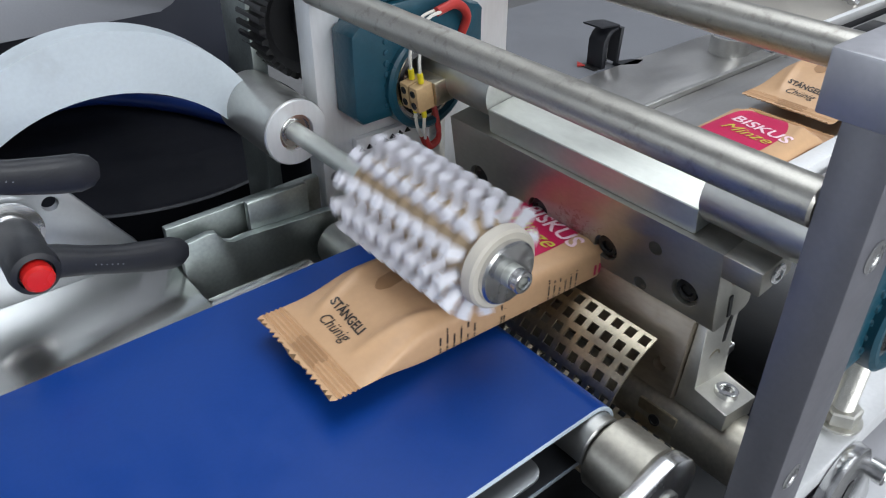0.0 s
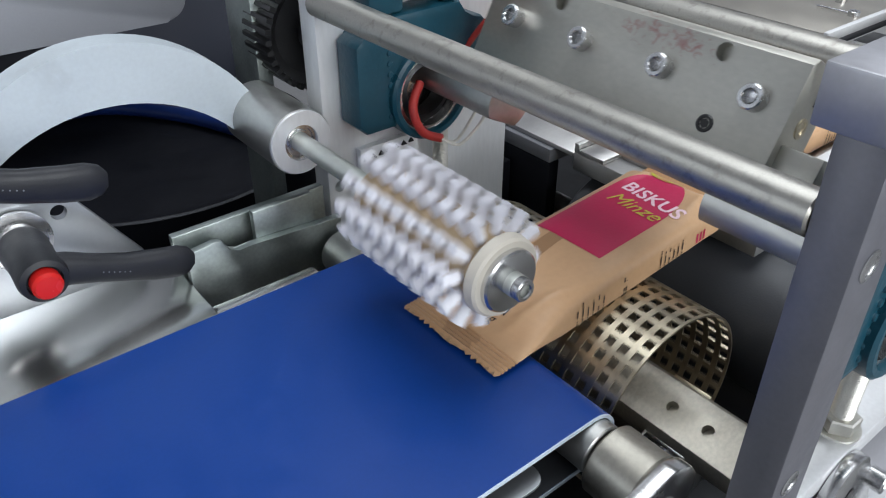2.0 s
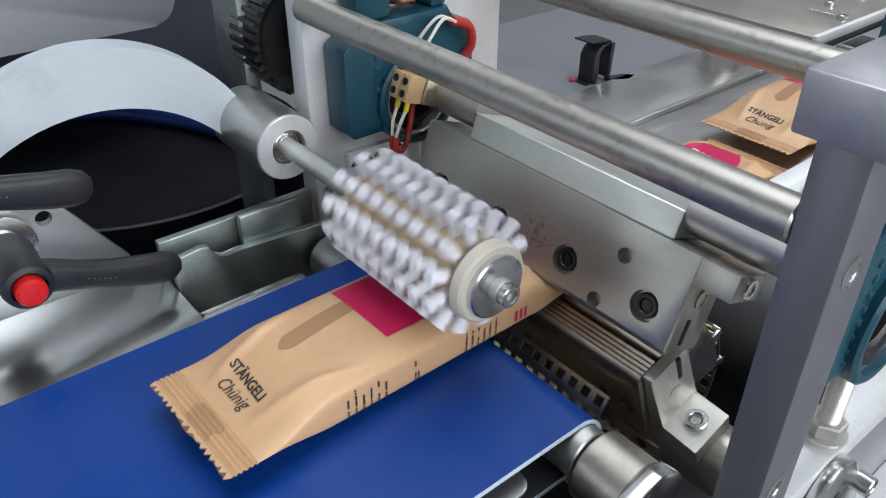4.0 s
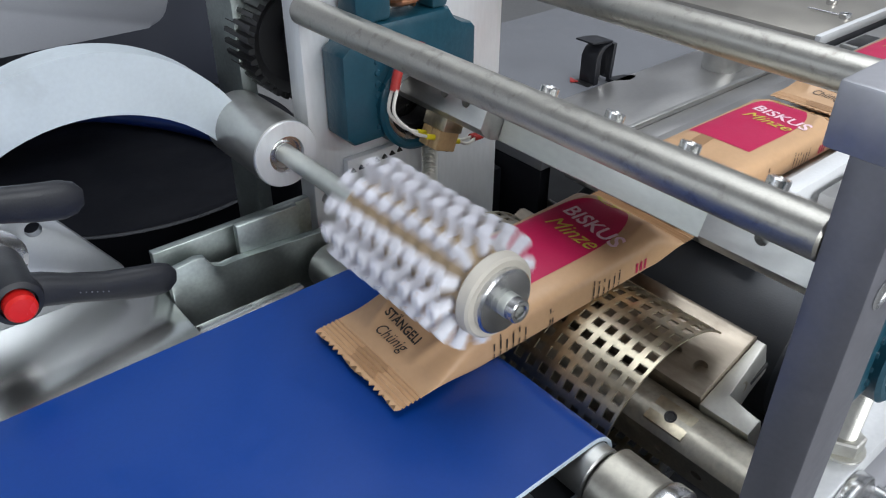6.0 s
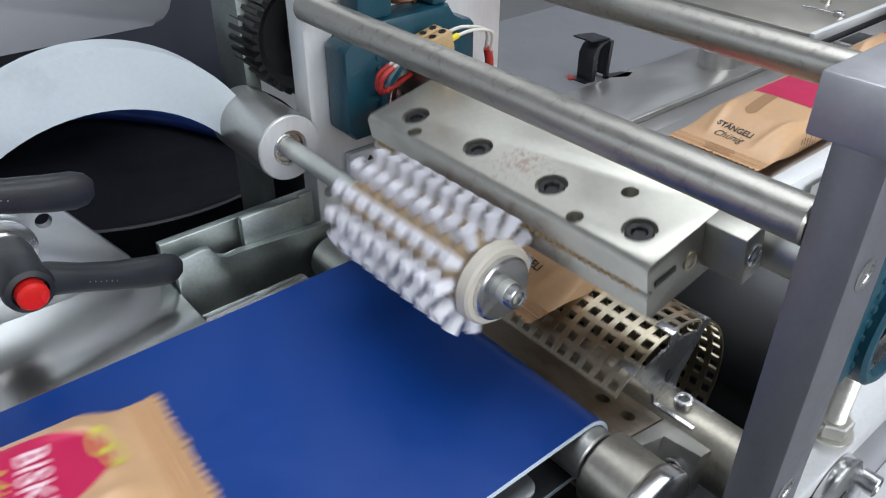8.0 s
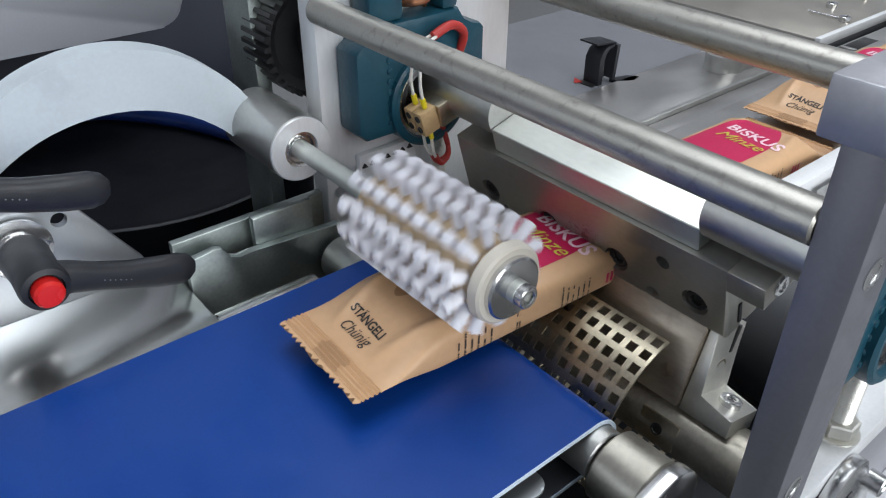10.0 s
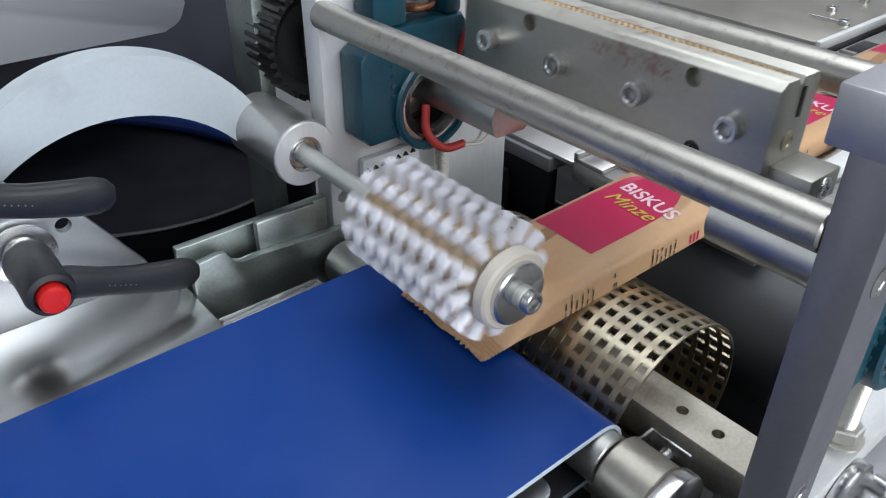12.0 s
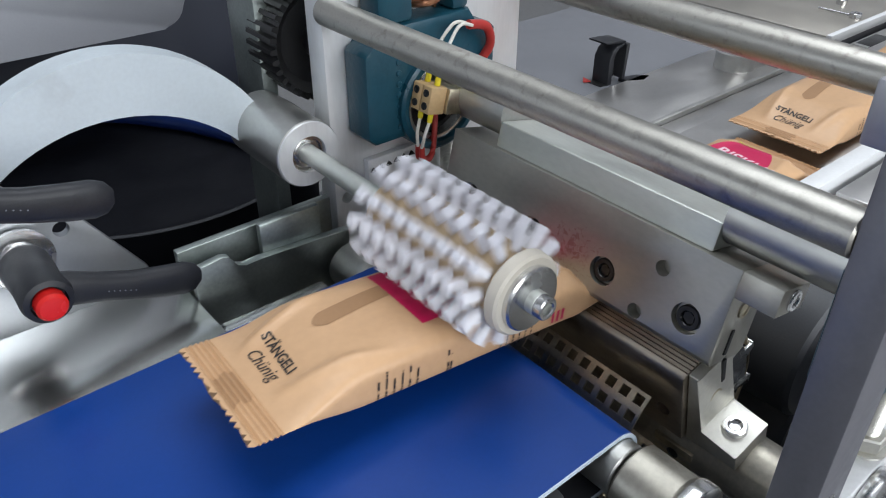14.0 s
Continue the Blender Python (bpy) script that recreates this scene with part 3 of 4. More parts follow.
def clamp_lever(name_m, label):
    ob = thing("clamp_lever", label, "lever", name_m, "clamp levers")
    hub = lathe(BM(), [(0, 0.0), (0.0125, 0.0), (0.0130, 0.003), (0.0122, 0.020), (0.0128, 0.036), (0.0118, 0.040), (0.0090, 0.041), (0.0085, 0.037), (0, 0.037)], "y", n=32, caps=False)
    hb = part("hub", hub, BLACK, ob)
    bm = BM()
    stations = [(0.000, 0.000, 0.0085, 0.0062), (0.014, 0.001, 0.0074, 0.0060), (0.028, 0.0045, 0.0066, 0.0054), (0.045, 0.0085, 0.0068, 0.0052), (0.062, 0.0110, 0.0076, 0.0050), (0.074, 0.0120, 0.0080, 0.0046), (0.080, 0.0122, 0.0066, 0.0038), (0.0835, 0.0122, 0.0034, 0.0022)]
    rings = []
    for x, dz, hz, hy in stations:
        rg = []
        for k in range(16):
            a = 2 * math.pi * k / 16
            cx, cz = math.cos(a), math.sin(a)
            rg.append(bm.verts.new((x, 0.030 - dz * 0.25 + hy * math.copysign(abs(cx) ** 0.7, cx), dz + 1.22 * hz * math.copysign(abs(cz) ** 0.7, cz))))
        rings.append(rg)
    for a, b in zip(rings, rings[1:]):
        for k in range(16):
            bm.faces.new((a[k], a[(k + 1) % 16], b[(k + 1) % 16], b[k]))
    bm.faces.new(rings[-1])
    bm.faces.new(rings[0][::-1])
    hd_ = part("handle", bm, BLACK, ob)
    part("button", lathe(BM(), [(0.0072, 0.038), (0.0078, 0.040), (0.0076, 0.0455), (0.0062, 0.0472), (0, 0.0476)], "y", n=28, caps=False), RED, hb, "red push button")
    part("spline_ring", lathe(BM(), [(0.0095, -0.006), (0.0110, -0.004), (0.0110, 0.0)], "y", n=36, caps=False), ZINC, ob)
    part("washer", lathe(BM(), [(0.006, -0.010), (0.0165, -0.010), (0.0175, -0.009), (0.0175, -0.0065), (0.012, -0.0055), (0.006, -0.0055)], "y", n=40), ZINC, ob, "turned zinc washer")
    bm = BM()
    for i in range(6):
        lathe(bm, [(0, 0), (0.0004, 0), (0.0004, 0.0002), (0, 0.0003)], "y", (0.030 + i * 0.0028, 0.0352, 0.0045 + i * 0.0006), 8)
    part("moulded_dots", bm, GREYP, hd_)
    return ob


# the levers look towards -y: turned half round about z and mirrored by their tilt
def lever_pose(x, y, z, ry):
    return Matrix.Translation((x, y, z)) @ pose(0, 0, 0, 180, 0, 0) @ pose(0, 0, 0, 0, -ry, 0)


clamp_lever(lever_pose(0.0420, 0.4105, 0.0425, 10), "black plastic clamp lever with a red push button")
clamp_lever(lever_pose(0.0020, 0.3950, 0.1120, 8), "black plastic clamp lever on the upper clamp")
sup = thing("clamp_plate", "bright zinc plated plate under the clamp levers", "plate")
sp = part("sheet", prism(BM(), [(-0.10, -0.1695), (-0.10, 0.130), (0.020, 0.120), (0.050, 0.074), (0.067, 0.068), (0.106, 0.008), (0.106, -0.1695)], 0.4225, 0.428, "y", 0.0008), PLAINZ, sup)
drill(sp, [(0.0045, "y", (0.066, 0.41, 0.050), 0.03)])
part("spacer", rod(BM(), 0.010, "y", (0.002, 0.405, 0.112), 0.030), ZINC, sup)

# ---- dark covers beyond the arm ----
bin_ = thing("drum_cover", "black rounded cover drum behind the swing arm", "cover", pose(0.205, 0.706, -0.1695))
part("shell", lathe(BM(), [(0.150, 0), (0.158, 0.004), (0.160, 0.08), (0.1618, 0.118), (0.1600, 0.1205), (0.1560, 0.1195), (0.150, 0.1185), (0, 0.1185)], "z", n=64, caps=False), DRUMM, bin_)
# paler ring: the rim's highlight is put into its colour
part("rim", lathe(BM(), [(0.1614, 0.1175), (0.1626, 0.1190), (0.1612, 0.1207)], "z", n=64, caps=False), DARKP, bin_, "thin rim, its highlight given as a paler colour")
# made-up pipe that stands in for a navy band or reflection on the lid
hose = thing("blue_hose", "navy blue strip added on the drum cover's lid", "hose")
part("tube", pipe(BM(), [(0.134, 0.798, -0.0430), (0.181, 0.794, -0.0430), (0.211, 0.773, -0.0430), (0.240, 0.734, -0.0430), (0.260, 0.699, -0.0430), (0.281, 0.645, -0.0430), (0.296, 0.595, -0.0430)], 0.0075, 14), NAVY, hose)
cover = thing("rear_cover", "slate machine cover with a light grey rounded hood", "cover")
SLATE = mat("slate powder coat", (0.030, 0.034, 0.050), 0.5, 0.0, 30, 0.08, 0.08, fine=700)
HOODM = mat("light grey powder coat", (0.34, 0.35, 0.38), 0.5, 0.0, 20, 0.04, 0.06, fine=500)
part("panel", box(BM(), -0.9, 0.43, 0.90, 0.93, FLOOR, 0.40, 0.004), SLATE, cover)
hd = [(0.268 - 0.022 + 0.022 * math.sin(radians(a)), 0.055 + 0.022 - 0.022 * math.cos(radians(a))) for a in range(0, 91, 15)]
part("hood", prism(BM(), [(-0.9, 0.055)] + hd + [(0.268, 0.40), (-0.9, 0.40)], 0.70, 0.8995, "y", 0.004), HOODM, cover, "light grey hood with a rounded corner")

# ---- infeed ----
table = thing("infeed_table", "grey coated infeed table beside the film channel", "table")
part("top", box(BM(), 0.425, 2.6, 0.386, 0.66, -0.020, -0.008, 0.001), GREYP, table)
part("steel_cover", box(BM(), 0.43, 0.735, 0.3655, 0.452, -0.0078, -0.0040, 0.0008), SHEET, table, "brushed steel cover plate")
# apron is near-black so the shade below the table lies in its colour
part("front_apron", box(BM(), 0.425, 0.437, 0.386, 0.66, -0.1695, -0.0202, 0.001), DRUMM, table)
trough = thing("film_channel", "steel film channel that guides the packs", "channel")
part("floor", box(BM(), 0.430, 2.6, 0.2005, 0.365, -0.018, -0.0030, 0.0006), SHEET, trough)
part("raised_bed", box(BM(), 0.450, 2.6, 0.2205, 0.3340, -0.0028, 0.0070, 0.0006), SHEET, trough, "raised steel bed under the film")
part("left_lip", box(BM(), 0.43, 0.735, 0.3605, 0.3650, -0.0028, 0.0050, 0.0006), STEEL, trough)
part("lip_bar", box(BM(), 0.43, 0.72, 0.335, 0.3600, -0.0028, 0.0006, 0.0004), SHEET, trough)
part("white_rail", box(BM(), 0.44, 2.6, 0.2050, 0.2190, -0.0028, 0.0205, 0.001), WHITE_RAIL, trough, "white slide rail")
part("outer_rail", box(BM(), 0.50, 2.6, 0.150, 0.2000, -0.018, 0.0140, 0.001), SHEET, trough)
part("stand", box(BM(), 0.50, 2.5, 0.17, 0.36, -0.1695, -0.0182, 0.001), DARKP, trough)

clip = thing("cable_clip", "black bent sheet clip standing on the table", "clip", pose(0.578, 0.472, -0.0080))
front = [(-0.004, 0.0), (-0.004, 0.026), (0.000, 0.033), (0.006, 0.0365), (0.016, 0.0375), (0.016, 0.0355), (0.008, 0.0345), (0.004, 0.031), (0.002, 0.025), (0.002, 0.0)]
part("front_leg", prism(BM(), front, -0.011, 0.008, "y", 0.0004), BLACK, clip)
part("rear_leg", prism(BM(), [(0.014, 0.004), (0.0165, 0.0375), (0.0205, 0.0375), (0.018, 0.004)], -0.014, 0.006, "y", 0.0004), BLACK, clip)
part("top_flap", prism(BM(), [(-0.010, 0.0410), (0.004, 0.0395), (0.018, 0.0378), (0.019, 0.0392), (0.005, 0.0412), (-0.010, 0.0425)], -0.010, 0.012, "y", 0.0003), BLACK, clip, "bent top flap")
part("screw", rod(BM(), 0.003, "z", (0.009, -0.003, 0.0), 0.030), ZINC, clip, "bright screw between the legs")
part("foot_wing", prism(BM(), [(0.014, -0.010), (0.034, -0.016), (0.042, -0.026), (0.028, -0.030), (0.014, -0.022)], 0.0002, 0.0040, "z", 0.0004), BLACK, clip, "bent foot wing")
part("floor_slot", box(BM(), -0.012, 0.003, -0.010, 0.010, 0.0001, 0.0009, 0.0003), RUBBER, clip, "dark slot at the foot")
part("red_tag", prism(BM(), [(-0.017, 0.008), (-0.008, 0.016), (-0.010, 0.004)], 0.0010, 0.0020, "z"), REDW, clip, "small red tag")

fing = thing("guide_finger", "bent steel guide finger with a clamping screw", "guide", pose(0.706, 0.408, -0.004))
bm = BM()
band = [(0.020 * math.cos(radians(a)), 0.018 * math.sin(radians(a))) for a in range(100, 300, 12)] + [(0.075, -0.022)]
bandi = [(0.073, -0.0235)] + [(0.0215 * math.cos(radians(a)) - 0.0006, 0.0195 * math.sin(radians(a)) - 0.0006) for a in range(298, 98, -12)]
prism(bm, band + bandi, 0.0, 0.017, "z")
part("band", bm, STEEL, fing)
cap_screw(fing, at_to(0.033, -0.030, 0.012, "+z"), 0.0055, 0.006)
part("stem", rod(BM(), 0.003, "z", (0.033, -0.030, 0.0), 0.012), ZINC, fing)

cross = thing("cross_plate", "tan-tinted steel cross plate beside the film channel", "plate")
part("sheet", box(BM(), 0.850, 1.120, 0.3880, 0.60, -0.0078, 0.0020, 0.0008), TANPLATE, cross)
part("edge_strip", box(BM(), 0.850, 1.120, 0.3815, 0.3878, -0.0078, 0.0030, 0.0005), WHITE_RAIL, cross, "pale edge strip")
for px, py in ((0.980, 0.437), (0.937, 0.399), (1.05, 0.43)):
    cap_screw(cross, at_to(px, py, 0.0020, "+z"), 0.0066, 0.006)
part("pin", rod(BM(), 0.0014, "y", (0.936, 0.404, 0.0044), 0.040, 0.0003, 12), ZINC, cross, "thin locking pin")
pit = thing("channel_slot", "black slot in the floor of the film channel", "slot")
part("recess", box(BM(), 0.856, 0.908, 0.3425, 0.3600, -0.0028, -0.0008, 0.0003), RUBBER, pit)
part("rim", box(BM(), 0.850, 0.8555, 0.3425, 0.3600, -0.0028, 0.0010, 0.0003), STEEL, pit)
# made-up sheet on a leg, in place of brown kraft film
hood = thing("brown_guide", "brown sheet added in place of kraft film at the channel", "guide")
part("sheet", box(BM(), 1.00, 1.30, 0.205, 0.300, 0.046, 0.050, 0.001), BEIGE, hood)
part("leg", box(BM(), 1.05, 1.07, 0.2055, 0.2095, -0.0025, 0.0458), STEEL, hood)
part("upright", box(BM(), 1.085, 1.105, 0.303, 0.330, -0.0025, 0.075, 0.001), RUBBER, hood)

for i, (dx, dz) in enumerate(((0.455, -0.075), (0.455, -0.145))):
    dk = thing("dark_roller", "dark rubber covered film roller under the channel", "roller", pose(dx, 0.155, dz), "dark rollers")
    part("cover", rod(BM(), 0.052 - 0.016 * i, "y", (0, 0, 0), 0.20, 0.003, 48), DARKP, dk)
    part("axle", rod(BM(), 0.010, "y", (0, -0.02, 0), 0.27), STEEL, dk)

# ---- rotating jaws ----


def jaw_block(sign):
    """Outline across the jaw: ribbed sealing face at -RJ, seat on the shaft at 0."""
    pts = [(-0.020, -0.0195), (-0.020, -RJ + 0.0035)]
    for i in range(21):
        x = -0.0185 + i * 0.0014
        z = -RJ + (0.0011 if i % 2 == 0 else 0.0)
        if abs(x + 0.0037) < 0.0016:
            z = -RJ + 0.0040
        pts.append((x, z))
    pts += [(0.0125, -RJ + 0.0035), (0.0125, -0.0195)]
    return [(u, sign * v) for u, v in pts]


Y0, Y1 = 0.1495, 0.3510
SCREWS = [0.168, 0.221, 0.274, 0.327]


def shaft_end(ob, sign, y0, y1, holes, r=0.0170, material=None):
    """A round shaft end with a flat on its back, and tapped holes in the flat."""
    flat = 0.0125
    a0 = math.degrees(math.asin(flat / r))
    pts = [(r * math.cos(radians(a)), sign * r * math.sin(radians(a))) for a in [180 - a0 + (180 + 2 * a0) * k / 44 for k in range(45)]]
    e = part("shaft_end", prism(BM(), pts, y0, y1, "y", 0.0006), material or STEEL, ob, "ground shaft end with a flat")
    drill(e, [(0.0036, "z", (0, y, 0.006 if sign > 0 else -0.020), 0.014) for y in holes])


def milled_shaft(ob, sign, y_lo, y_hi):
    shaft_end(ob, sign, y_lo, 0.168, (0.112, 0.140))
    shaft_end(ob, sign, 0.318, y_hi, (0.336, 0.356))
    flat = [(-0.0165, -0.0192), (-0.0165, -0.0046), (-0.0160, -0.0040), (0.0105, -0.0040), (0.0120, -0.0060), (0.0120, -0.0192)]
    part("shaft_flat", prism(BM(), [(u, sign * v) for u, v in flat], 0.168, 0.318, "y", 0.0016), SHAFTM, ob, "milled middle of the shaft")


up = thing("upper_jaw", "rotating upper sealing jaw of ground steel, stained", "sealing jaw", pose(XJ, 0, ZU))
milled_shaft(up, 1, 0.090, YP + 0.03)
blk = part("jaw_block", prism(BM(), jaw_block(1), Y0, Y1, "y", 0.0005), JAW, up, "ribbed sealing block with burnt residue")
cuts = [(0.0082, "x", (-0.036, y, -0.055), 0.0205) for y in SCREWS]
cuts += [(0.0042, "x", (-0.036, 0.188, -0.037), 0.024), (0.0042, "x", (-0.036, 0.196, -0.066), 0.024), (0.0042, "x", (-0.036, 0.314, -0.066), 0.024)]
cuts += [(0.0046, "x", (0.006, y, -0.064), 0.020) for y in (0.192, 0.298)]
drill(blk, cuts)
for y in SCREWS:
    cap_screw(blk, at_to(-0.0156, y, -0.055, "-x"), 0.0066, 0.0030, RUBBER, "black socket screw in its counterbore")
    cap_screw(blk, at_to(0.0125, y - 0.0005, -0.048, "+x"), 0.0062, 0.0075)
cap_screw(up, at_to(0.0125, 0.186, -0.030, "+x"), 0.0045, 0.0008, RUBBER, "black set screw")
teeth = [(Y0 + 0.006, -RJ + 0.0045)]
for i in range(49):
    y = Y0 + 0.006 + i * 0.0039
    teeth += [(y, -RJ + 0.0012), (y + 0.00195, -RJ - 0.0002)]
teeth += [(Y0 + 0.1985, -RJ + 0.0012), (Y0 + 0.201, -RJ + 0.0045)]
kn = prism(BM(), teeth, -0.0048, -0.0026, "x")
part("knife", kn, BEIGE, blk, "toothed knife in the sealing face", smooth=False)
ear = part("end_ear", box(BM(), -0.0200, 0.0060, Y0 - 0.0205, Y0 + 0.0002, -0.0335, -0.0195, 0.0006), JAW, up, "end clamp with a screw")
cap_screw(ear, at_to(-0.007, Y0 - 0.0205, -0.0265, "-y"), 0.0056, 0.0014)
part("slot", box(BM(), -0.0085, -0.0060, Y0 - 0.0008, Y0 + 0.001, -0.068, -0.054), RUBBER, blk, "narrow dark slot")
part("end_hole", lathe(BM(), [(0.0050, 0), (0.0050, 0.0009), (0.0038, 0.0009), (0.0034, 0.0002), (0, 0.0002)], "z", n=24, caps=False), CHROM, up, "threaded end hole", at=at_to(-0.004, Y0, -0.043, "-y"))
# heater wiring at the far end
wire = thing("terminal_block", "beige two-pole terminal block with heater wires", "terminal block", pose(XJ, 0, ZU))
WX, WZ = -0.0320, -0.0045
for y in (0.3622, 0.3714):
    part("body", box(BM(), WX - 0.0065, WX + 0.0065, y - 0.0043, y + 0.0042, WZ - 0.0085, WZ + 0.0085, 0.0010), BEIGE, wire)
    for z in (WZ - 0.0040, WZ + 0.0040):
        part("clamp_hole", lathe(BM(), [(0.0024, 0), (0.0024, 0.0005), (0.0016, 0.0005), (0.0012, 0.0001), (0, 0.0001)], "z", n=14, caps=False), RUBBER, wire, "dark screw hole", at=at_to(WX - 0.0065, y, z, "-x"))
    part("ferrule", rod(BM(), 0.0019, "z", (WX + 0.001, y, WZ + 0.0086), 0.007, 0.0004, 14), YELLOW, wire, "yellow ferrule")
    part("ferrule", rod(BM(), 0.0017, "z", (WX, y, WZ - 0.0148), 0.0063, 0.0004, 14), YELLOW, wire, "yellow ferrule")
    d = y - 0.3668
    part("wire", pipe(BM(), [(WX + 0.001, y, WZ + 0.015), (WX + 0.003, y, WZ + 0.028), (-0.020, y - d * 0.4, 0.0400), (-0.006, 0.3700 + d * 0.5, 0.0400)], 0.0011, 8), WHITEW, wire, "white heater wire")
    part("wire", pipe(BM(), [(WX, y, WZ - 0.0140), (WX - 0.001, y - d * 0.2, WZ - 0.024), (WX + 0.002, 0.3690 + d * 0.4, WZ - 0.034)], 0.0011, 8), WHITEW, wire, "white heater wire")
    part("sleeve", pipe(BM(), [(WX + 0.002, 0.3690 + d * 0.4, WZ - 0.033), (WX + 0.006, 0.370 + d * 0.4, WZ - 0.042), (WX + 0.018, 0.374, WZ - 0.040), (-0.010, 0.383, -0.016)], 0.0019, 12), REDW, wire, "red insulating sleeve")
part("sleeve", pipe(BM(), [(-0.007, 0.3700, 0.0400), (0.010, 0.3715, 0.039), (0.021, 0.376, 0.026), (0.017, 0.382, 0.010)], 0.0030, 12), REDW, wire, "red insulating sleeve")
part("holder", box(BM(), WX + 0.0066, -0.0120, 0.3560, 0.3770, WZ - 0.008, WZ + 0.008, 0.0006), CHROM, wire, "brass holder")

lo = thing("lower_jaw", "rotating lower sealing jaw with a pierced guide sheet", "sealing jaw", pose(XJ, 0, ZL))
shaft_end(lo, -1, 0.090, YP + 0.03, (0.141, 0.165, 0.36), 0.0195, WORN)
lb = part("jaw_block", prism(BM(), jaw_block(-1), 0.1600, Y1, "y", 0.0005), STEEL_DARK, lo, "ribbed sealing block, burnt brown")
drill(lb, [(0.0042, "x", (-0.036, y, 0.036), 0.022) for y in (0.172, 0.190, 0.25, 0.31)] + [(0.0042, "x", (0.006, y, 0.036), 0.02) for y in (0.172, 0.190)])
fo = prism(BM(), [(0.1596, RJ - 0.001), (0.1596, 0.0175), (0.1290, 0.0175), (0.1290, 0.0290), (0.1510, 0.0310), (0.1535, RJ - 0.001)], -0.0165, 0.0125, "x", 0.0010)
eb = part("end_bracket", fo, BRACKET, lo, "zinc plated angle bracket")
cap_screw(eb, at_to(-0.002, 0.1395, 0.0295, "+z"), 0.0064, 0.004)
part("bracket_hole", lathe(BM(), [(0.0055, 0), (0.0055, 0.0008), (0.0042, 0.0008), (0.0038, 0.0002), (0, 0.0002)], "z", n=22, caps=False), CHROM, lo, "threaded hole", at=at_to(-0.002, 0.1528, 0.046, "-y"))
part("slot", box(BM(), 0.0020, 0.0046, 0.1520, 0.1536, 0.055, RJ - 0.0012), RUBBER, eb, "narrow dark slot")
rec = part("milled_pocket", box(BM(), -0.0194, -0.0165, 0.1530, 0.1780, -0.0085, 0.0085, 0.0003), CHROM, lo, "milled pocket with a tapped hole")
part("tapped_hole", lathe(BM(), [(0.0036, 0), (0.0036, 0.0006), (0.0028, 0.0006), (0.0025, 0.0002), (0, 0.0002)], "z", n=20, caps=False), RUBBER, rec, at=at_to(-0.0193, 0.1655, 0, "-x"))
# pierced sheet, bent round the shaft on the side away from the jaw
SH_R, SH_Y0, SH_Y1 = 0.0640, 0.1720, 0.3400
arc0, arc1, na, ny = 28, 330, 34, 18
ul, vl = [], []
for i in range(na):
    a, s = arc0 + (arc1 - arc0) * i / na, (arc1 - arc0) / na
    ul += [a, a + s * 0.21, a + s * 0.79]
ul.append(arc1)
for j in range(ny):
    y, s = SH_Y0 + (SH_Y1 - SH_Y0) * j / ny, (SH_Y1 - SH_Y0) / ny
    vl += [y, y + s * 0.20, y + s * 0.80]
vl.append(SH_Y1)
sh = BM()
layers = []
for r in (SH_R, SH_R - 0.0012):
    layers.append([[sh.verts.new((-r * math.sin(radians(a)), y, r * math.cos(radians(a)))) for y in vl] for a in ul])
solid = [[not (i % 3 == 1 and j % 3 == 1) for j in range(len(vl) - 1)] for i in range(len(ul) - 1)]
for i in range(len(ul) - 1):
    for j in range(len(vl) - 1):
        if not solid[i][j]:
            continue
        for lay in layers:
            sh.faces.new((lay[i][j], lay[i + 1][j], lay[i + 1][j + 1], lay[i][j + 1]))
        for di, dj, e in ((-1, 0, ((i, j), (i, j + 1))), (1, 0, ((i + 1, j), (i + 1, j + 1))), (0, -1, ((i, j), (i + 1, j))), (0, 1, ((i, j + 1), (i + 1, j + 1)))):
            a, b = i + di, j + dj
            if not (0 <= a < len(ul) - 1 and 0 <= b < len(vl) - 1) or not solid[a][b]:
                (p, q), (r_, s_) = e
                sh.faces.new((layers[0][p][q], layers[0][r_][s_], layers[1][r_][s_], layers[1][p][q]))
part("guide_sheet", sh, CHROM, lo, "square-pierced yellowish steel sheet")
for y, angs in ((0.336, (75, 285)),):
    for ang in angs:
        c, s = math.cos(radians(ang)), math.sin(radians(ang))
        st = part("sheet_bracket", prism(BM(), [(-0.008, 0.014), (0.008, 0.014), (0.0125, 0.040), (0.0125, SH_R - 0.0045), (0.009, SH_R - 0.002), (-0.009, SH_R - 0.002), (-0.0125, SH_R - 0.0045), (-0.0125, 0.040)], -0.0012, 0.0012, "y", 0.0004), BRACKET, lo, at=Matrix.Translation((0, y, 0)) @ pose(0, 0, 0, 0, -ang, 0))
        part("bracket_foot", box(BM(), -0.0080, 0.0080, -0.020, -0.0012, 0.0155, 0.0180, 0.0005), BRACKET, lo, at=Matrix.Translation((0, y, 0)) @ pose(0, 0, 0, 0, -ang, 0))
        cap_screw(lo, Matrix.Translation((0, y - 0.010, 0)) @ pose(0, 0, 0, 0, -ang, 0) @ Matrix.Translation((0, 0, 0.0180)), 0.0052, 0.006)

# fan-shaped bracket at the sheet's near rim, three tabs bent over it
fan_at = Matrix.Translation((0, SH_Y0 - 0.0012, 0)) @ pose(0, 0, 0, 0, -285, 0)
rim = []
for a in range(-32, 33, 2):
    tab = abs(a) > 25 or abs(a) < 4
    r = SH_R + 0.0010 if tab else SH_R - 0.0065
    rim.append((r * math.sin(radians(a)), r * math.cos(radians(a))))
fan = [(-0.0105, 0.0165), (-0.0115, 0.0250)] + rim + [(0.0115, 0.0250), (0.0105, 0.0165)]
